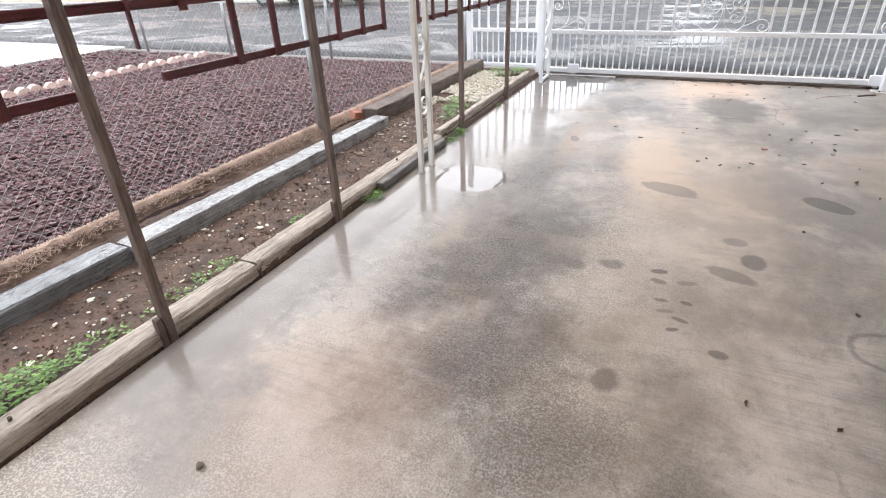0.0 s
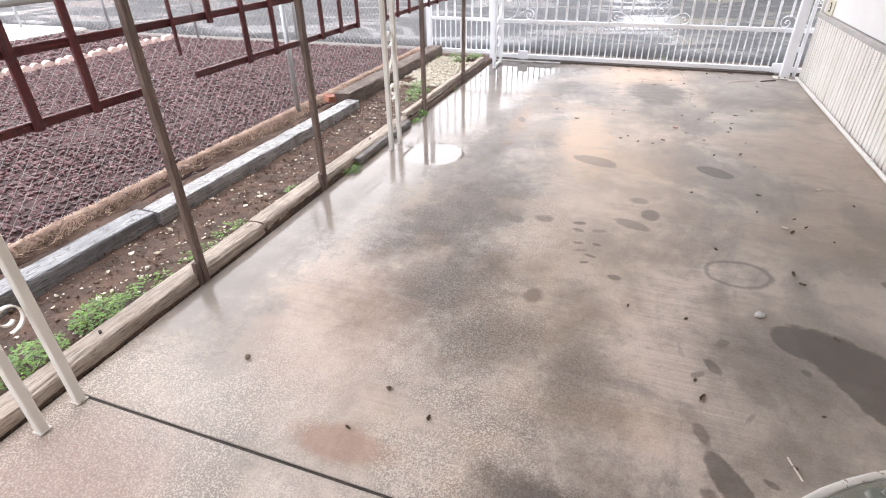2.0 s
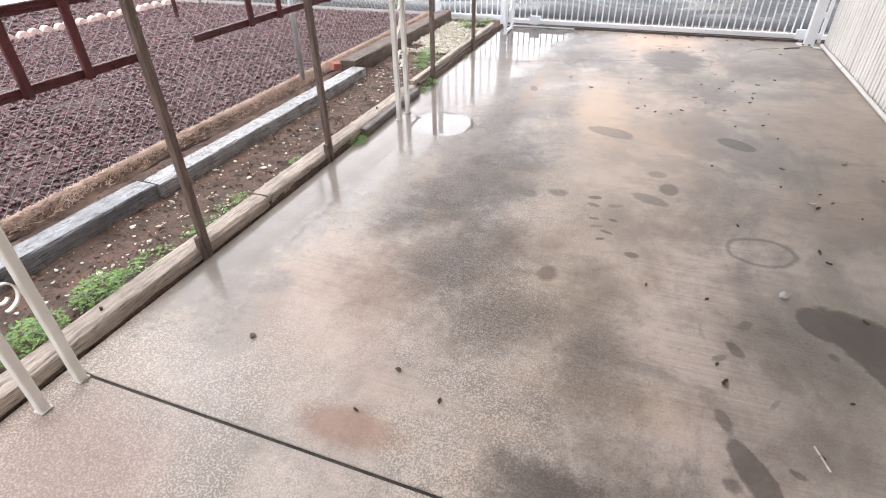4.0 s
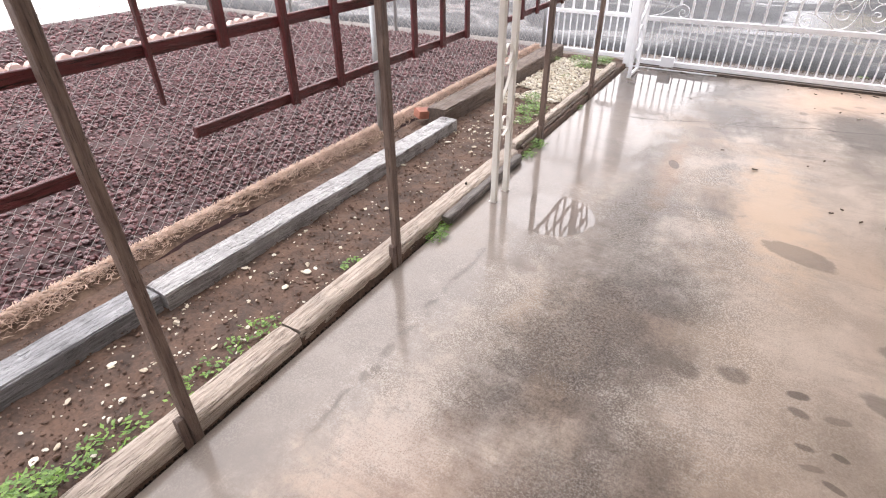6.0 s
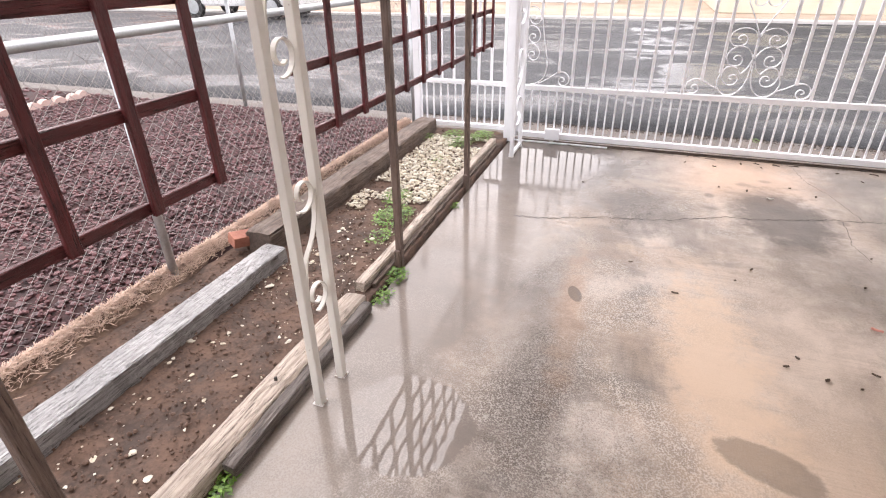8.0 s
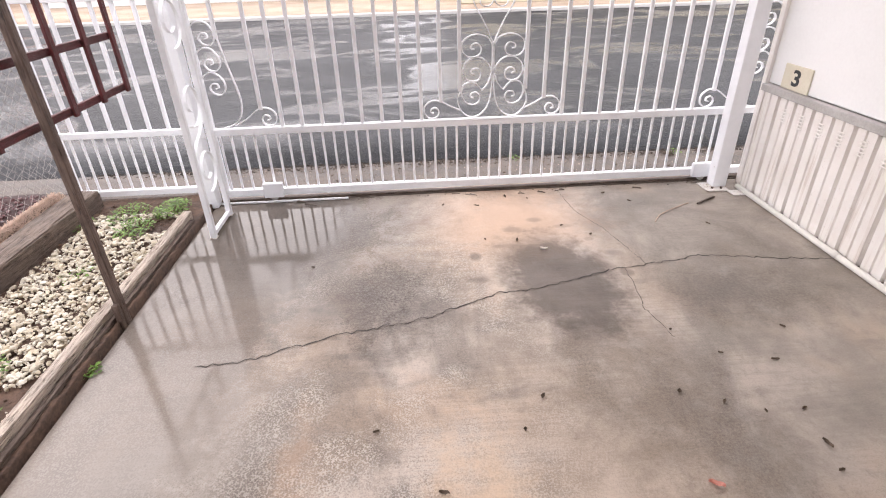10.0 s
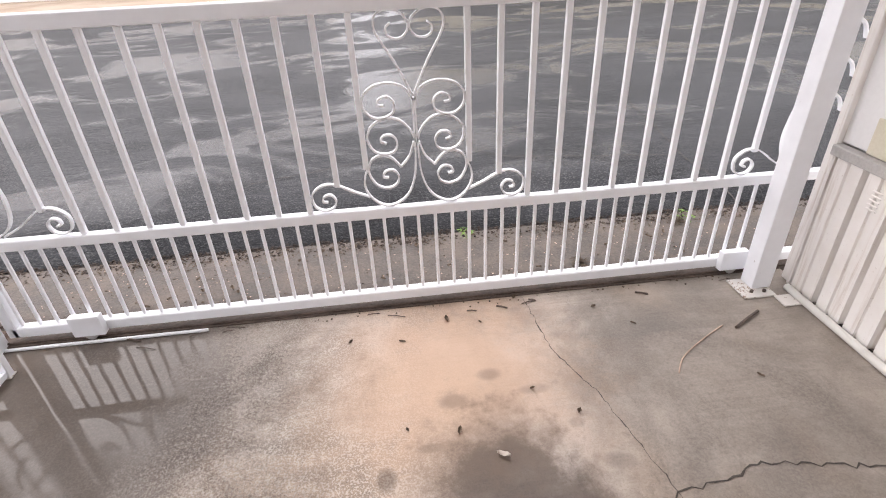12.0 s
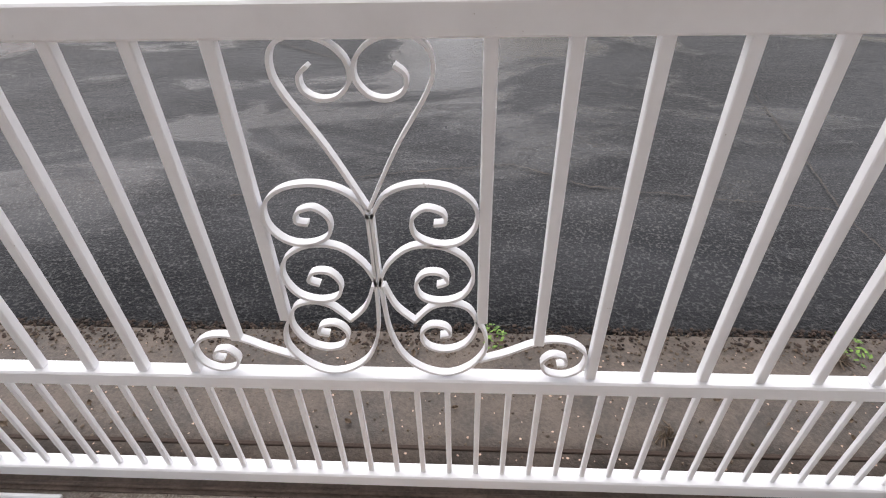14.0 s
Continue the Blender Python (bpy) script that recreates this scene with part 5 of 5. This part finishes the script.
LEAF_MESHES = [leaf_mesh(0.032, 0.010, 1), leaf_mesh(0.026, 0.009, 2), leaf_mesh(0.045, 0.011, 3)]
LEAVES = [(1.128, 4.944), (1.126, 4.65), (1.259, 4.651), (1.458, 5.077), (0.897, 4.294), (1.236, 4.506), (1.021, 4.156), (1.307, 4.17), (1.246, 3.917), (0.548, 3.98), (0.655, 3.97), (0.727, 4.073), (1.308, 3.694), (0.892, 3.125),
          (1.371, 2.76), (1.552, 2.711), (1.103, 1.162), (0.356, 6.389), (0.685, 6.459), (0.802, 6.065), (0.55, 6.50), (0.15, 6.42), (1.18, 6.48), (1.30, 6.35), (0.86, 6.60), (0.35, 5.95), (0.52, 5.92), (-0.55, 5.75), (1.0, 5.1), (1.62, 6.0),
          (0.42, 4.02), (0.47, 4.09), (1.60, 1.30),
          (1.76, 3.21), (0.98, 2.45), (1.30, 2.32), (1.32, 2.24), (0.82, 1.81), (0.59, 1.83), (0.84, 1.45), (1.23, 1.41), (0.86, 1.37), (1.51, 1.38), (1.49, 1.56), (1.37, 1.86), (1.41, 2.93), (1.45, 2.84), (1.27, 3.21), (1.23, 2.96),
          (1.07, 3.84), (1.01, 4.70), (0.40, 4.78), (0.31, 4.64), (0.03, 4.43), (-0.18, 4.67), (0.88, 4.76), (1.31, 4.89), (1.21, 4.41), (0.93, 5.94), (-0.24, 0.86), (0.0, 0.98)]
for i, (x, y) in enumerate(LEAVES):
    r = random.Random(i)
    l = tagged(new("dry_leaf", LEAF_MESHES[i % 3]), "small dark dry leaf on the concrete", "leaf", "leaves on the slab")
    l.matrix_world = pose(x, y, 0.0005, r.uniform(-6, 6), r.uniform(-6, 6), r.uniform(0, 360)) @ Matrix.Scale(r.uniform(0.5, 0.85), 4)
outside = [(random.Random(k).uniform(-1.1, 1.9), random.Random(k + 99).uniform(6.80, 7.2)) for k in range(26)]
for i, (x, y) in enumerate(outside):
    l = tagged(new("dry_leaf", LEAF_MESHES[i % 3]), "small dry leaf on the apron outside the gate", "leaf", "leaves on the apron")
    l.matrix_world = pose(x, y, 0.0, 0, 0, 37 * i) @ Matrix.Scale(0.8, 4)


def pebble(x, y, size, material, label, seed):
    o = stones("pebble", np.array([[0, 0, size * 0.55]]), [size], material, seed, 0.7)
    o.location = (x, y, 0)
    return tagged(o, label, "pebble")


pebble(1.108, 1.93, 0.019, M_TRIM, "small grey-brown stone on the damp slab", 61)
pebble(-0.767, 1.03, 0.014, M_LEAFDRY, "small dark stone on the slab", 62)
pebble(-0.182, 1.06, 0.012, M_LEAFDRY, "small dark stone on the slab", 63)
for x, y, m, label in ((1.35, 2.80, M_PAPER, "crumpled pale scrap on the slab"), (0.643, 5.808, M_PAPER, "white scrap beside the dark stain"), (0.822, 4.393, M_PINK, "pink scrap on the slab"), (1.62, 3.40, M_PAPER, "pale leaf scrap on the slab")):
    o = new("scrap", LEAF_MESHES[2].copy())
    o.data.materials[0] = m
    o.matrix_world = pose(x, y, 0.001, 5, 8, 40 * x * y)
    tagged(o, label, "litter")
tagged(new("stick", mesh_of(tube([(1.685, 6.252, 0.006), (1.76, 6.295, 0.009), (1.832, 6.335, 0.006)], 0.0065, 6), "stick", M_RUST)), "short brown stick on the slab", "stick")
tagged(new("twig", mesh_of(tube(smooth_curve([(1.342, 6.054, 0.003), (1.385, 6.115, 0.004), (1.439, 6.158, 0.006), (1.53, 6.215, 0.005), (1.64, 6.276, 0.003)]), 0.0025, 5), "twig", M_STRAW)), "thin curved dry stem on the slab", "twig")
tagged(new("twig", mesh_of(tube([(1.09, 1.20, 0.003), (1.115, 1.12, 0.006)], 0.003, 5), "twig", M_PAPER)), "pale twig on the slab", "twig")


def dry_tuft(x, y, seed):
    """A small clump of dead stems and curled leaves."""
    r, bm = random.Random(seed), bmesh.new()
    for _ in range(34):
        a, l, h = r.uniform(0, math.tau), r.uniform(0.02, 0.055), r.uniform(0.006, 0.028)
        add_tube(bm, [(0.006 * math.cos(a), 0.006 * math.sin(a), 0.002), (0.55 * l * math.cos(a), 0.55 * l * math.sin(a), h), (l * math.cos(a + 0.3), l * math.sin(a + 0.3), h * 0.6)], r.uniform(0.0012, 0.003), 4)
    o = tagged(new("dry_tuft", mesh_of(bm, "dry_tuft", M_LEAFDRY)), "small tuft of dead brown stems on the apron", "weed")
    o.location = (x, y, -0.006)


dry_tuft(1.245, 6.83, 5)
dry_tuft(1.90, 7.14, 6)


# road cracks
road = bpy.data.objects["road"]
for k, pts in enumerate(([(2.66, 9.6), (2.55, 8.76), (2.43, 8.03), (2.45, 7.7), (2.38, 7.35)], [(-0.6, 8.2), (0.2, 8.45), (0.9, 8.56), (1.27, 8.32), (2.4, 8.1)], [(-2.6, 11.2), (-2.2, 11.03), (-1.19, 10.98), (-0.27, 10.3)])):
    bm = crack(pts, 0.010, 40 + k)
    for v in bm.verts:
        v.co.z = -0.024
    part("crack", bm, M_JOINT, road, "thin dark crack in the asphalt")
# twigs and bark along the track
for k in range(13):
    r = random.Random(300 + k)
    x, y, a, l = r.uniform(-0.9, 1.9), r.uniform(6.53, 6.60), r.uniform(-0.5, 0.5), r.uniform(0.02, 0.09)
    tagged(new("twig", mesh_of(tube([(x, y, 0.004), (x + l / 2, y + l * a / 2, 0.007), (x + l, y + l * a, 0.004)], r.uniform(0.0015, 0.004), 5), "twig", M_RUST)), "small brown twig along the gate track", "twig", "twigs along the track")


# ---- across the street ----
def building(name, x0, x1, y0, y1, h, material, roofmat, label, windows):
    b = tagged(empty(name, ((x0 + x1) / 2, (y0 + y1) / 2, 0.04)), label, "house")
    part("wall", box((x0, y0, 0.04), (x1, y1, h), 0.02), material, b)
    part("roof", box((x0 - 0.4, y0 - 0.4, h + 0.005), (x1 + 0.4, y1 + 0.4, h + 0.25), 0.05), roofmat, b)
    for x, w, z0, z1 in windows:
        f = part("window", box((x, y0 - 0.05, z0), (x + w, y0 - 0.004, z1), 0.01), M_WHITE, b)
        part("pane", box((x + 0.06, y0 - 0.062, z0 + 0.06), (x + w - 0.06, y0 - 0.052, z1 - 0.06)), M_DARKGLASS, f)
    return b


building("house", 1.5, 16.0, 20.3, 27.0, 3.2, M_FARWALL, M_ROOF, "pale yellow single-storey home across the street", [(3.0, 1.4, 1.2, 2.3), (7.5, 1.8, 1.2, 2.3), (12.5, 1.4, 1.2, 2.3)])
building("house", -34.0, -15.5, 22.5, 30.0, 3.2, M_PINKWALL, M_ROOF, "dusty pink home across the street", [(-31.0, 1.5, 1.2, 2.3), (-26.0, 1.5, 1.2, 2.3), (-20.0, 1.5, 1.2, 2.3)])
building("house", -12.5, -1.5, 24.0, 31.0, 3.2, M_SIDING, M_ROOF, "white home set back across the street", [(-10.0, 1.5, 1.2, 2.3), (-5.0, 1.5, 1.2, 2.3)])


def car(x, y, turn):
    c = tagged(empty("car", (0, 0, 0)), "white car parked on the far side of the street", "car")
    bm = bmesh.new()
    prof = [(-2.2, 0.35), (-2.25, 0.75), (-2.1, 0.95), (-1.2, 1.02), (-0.6, 1.45), (1.0, 1.5), (1.7, 1.08), (2.15, 0.98), (2.25, 0.7), (2.2, 0.35)]
    rows = [[bm.verts.new((px, side * (0.85 if pz < 1.1 else 0.68), pz)) for px, pz in prof] for side in (-1, 1)]
    for k in range(len(prof)):
        j = (k + 1) % len(prof)
        bm.faces.new((rows[0][k], rows[0][j], rows[1][j], rows[1][k]))
    bm.faces.new(rows[0][::-1])
    bm.faces.new(rows[1])
    bmesh.ops.recalc_face_normals(bm, faces=bm.faces[:])
    bmesh.ops.bevel(bm, geom=bm.edges[:], offset=0.05, segments=2, affect="EDGES")
    part("body", bm, M_CARWHITE, c, smooth=False)
    for s in (-1, 1):
        bm = bmesh.new()
        vs = [bm.verts.new((px, s * (0.872 if pz < 1.1 else 0.74), pz)) for px, pz in ((-1.0, 1.08), (-0.52, 1.38), (0.92, 1.42), (1.45, 1.10))]
        bm.faces.new(vs)
        bmesh.ops.solidify(bm, geom=bm.faces[:], thickness=0.02)
        part("side_window", bm, M_DARKGLASS, c)
        for wx in (-1.42, 1.42):
            w = part("wheel", tube([(wx, s * 0.74, 0.33), (wx, s * 0.90, 0.33)], 0.33, 24), M_TYRE, c)
            part("rim", tube([(wx, s * 0.89, 0.33), (wx, s * 0.915, 0.33)], 0.21, 16), M_GALV, w)
        part("headlight", box((-2.27, s * 0.62 - 0.16, 0.68), (-2.19, s * 0.62 + 0.16, 0.82), 0.02), M_SIGN, c)
        part("tail_light", box((2.19, s * 0.66 - 0.12, 0.72), (2.275, s * 0.66 + 0.12, 0.88), 0.02), M_BRICK, c)
    c.matrix_world = pose(x, y, -0.03, 0, 0, turn)
    return c


car(-12.35, 17.3, 2)
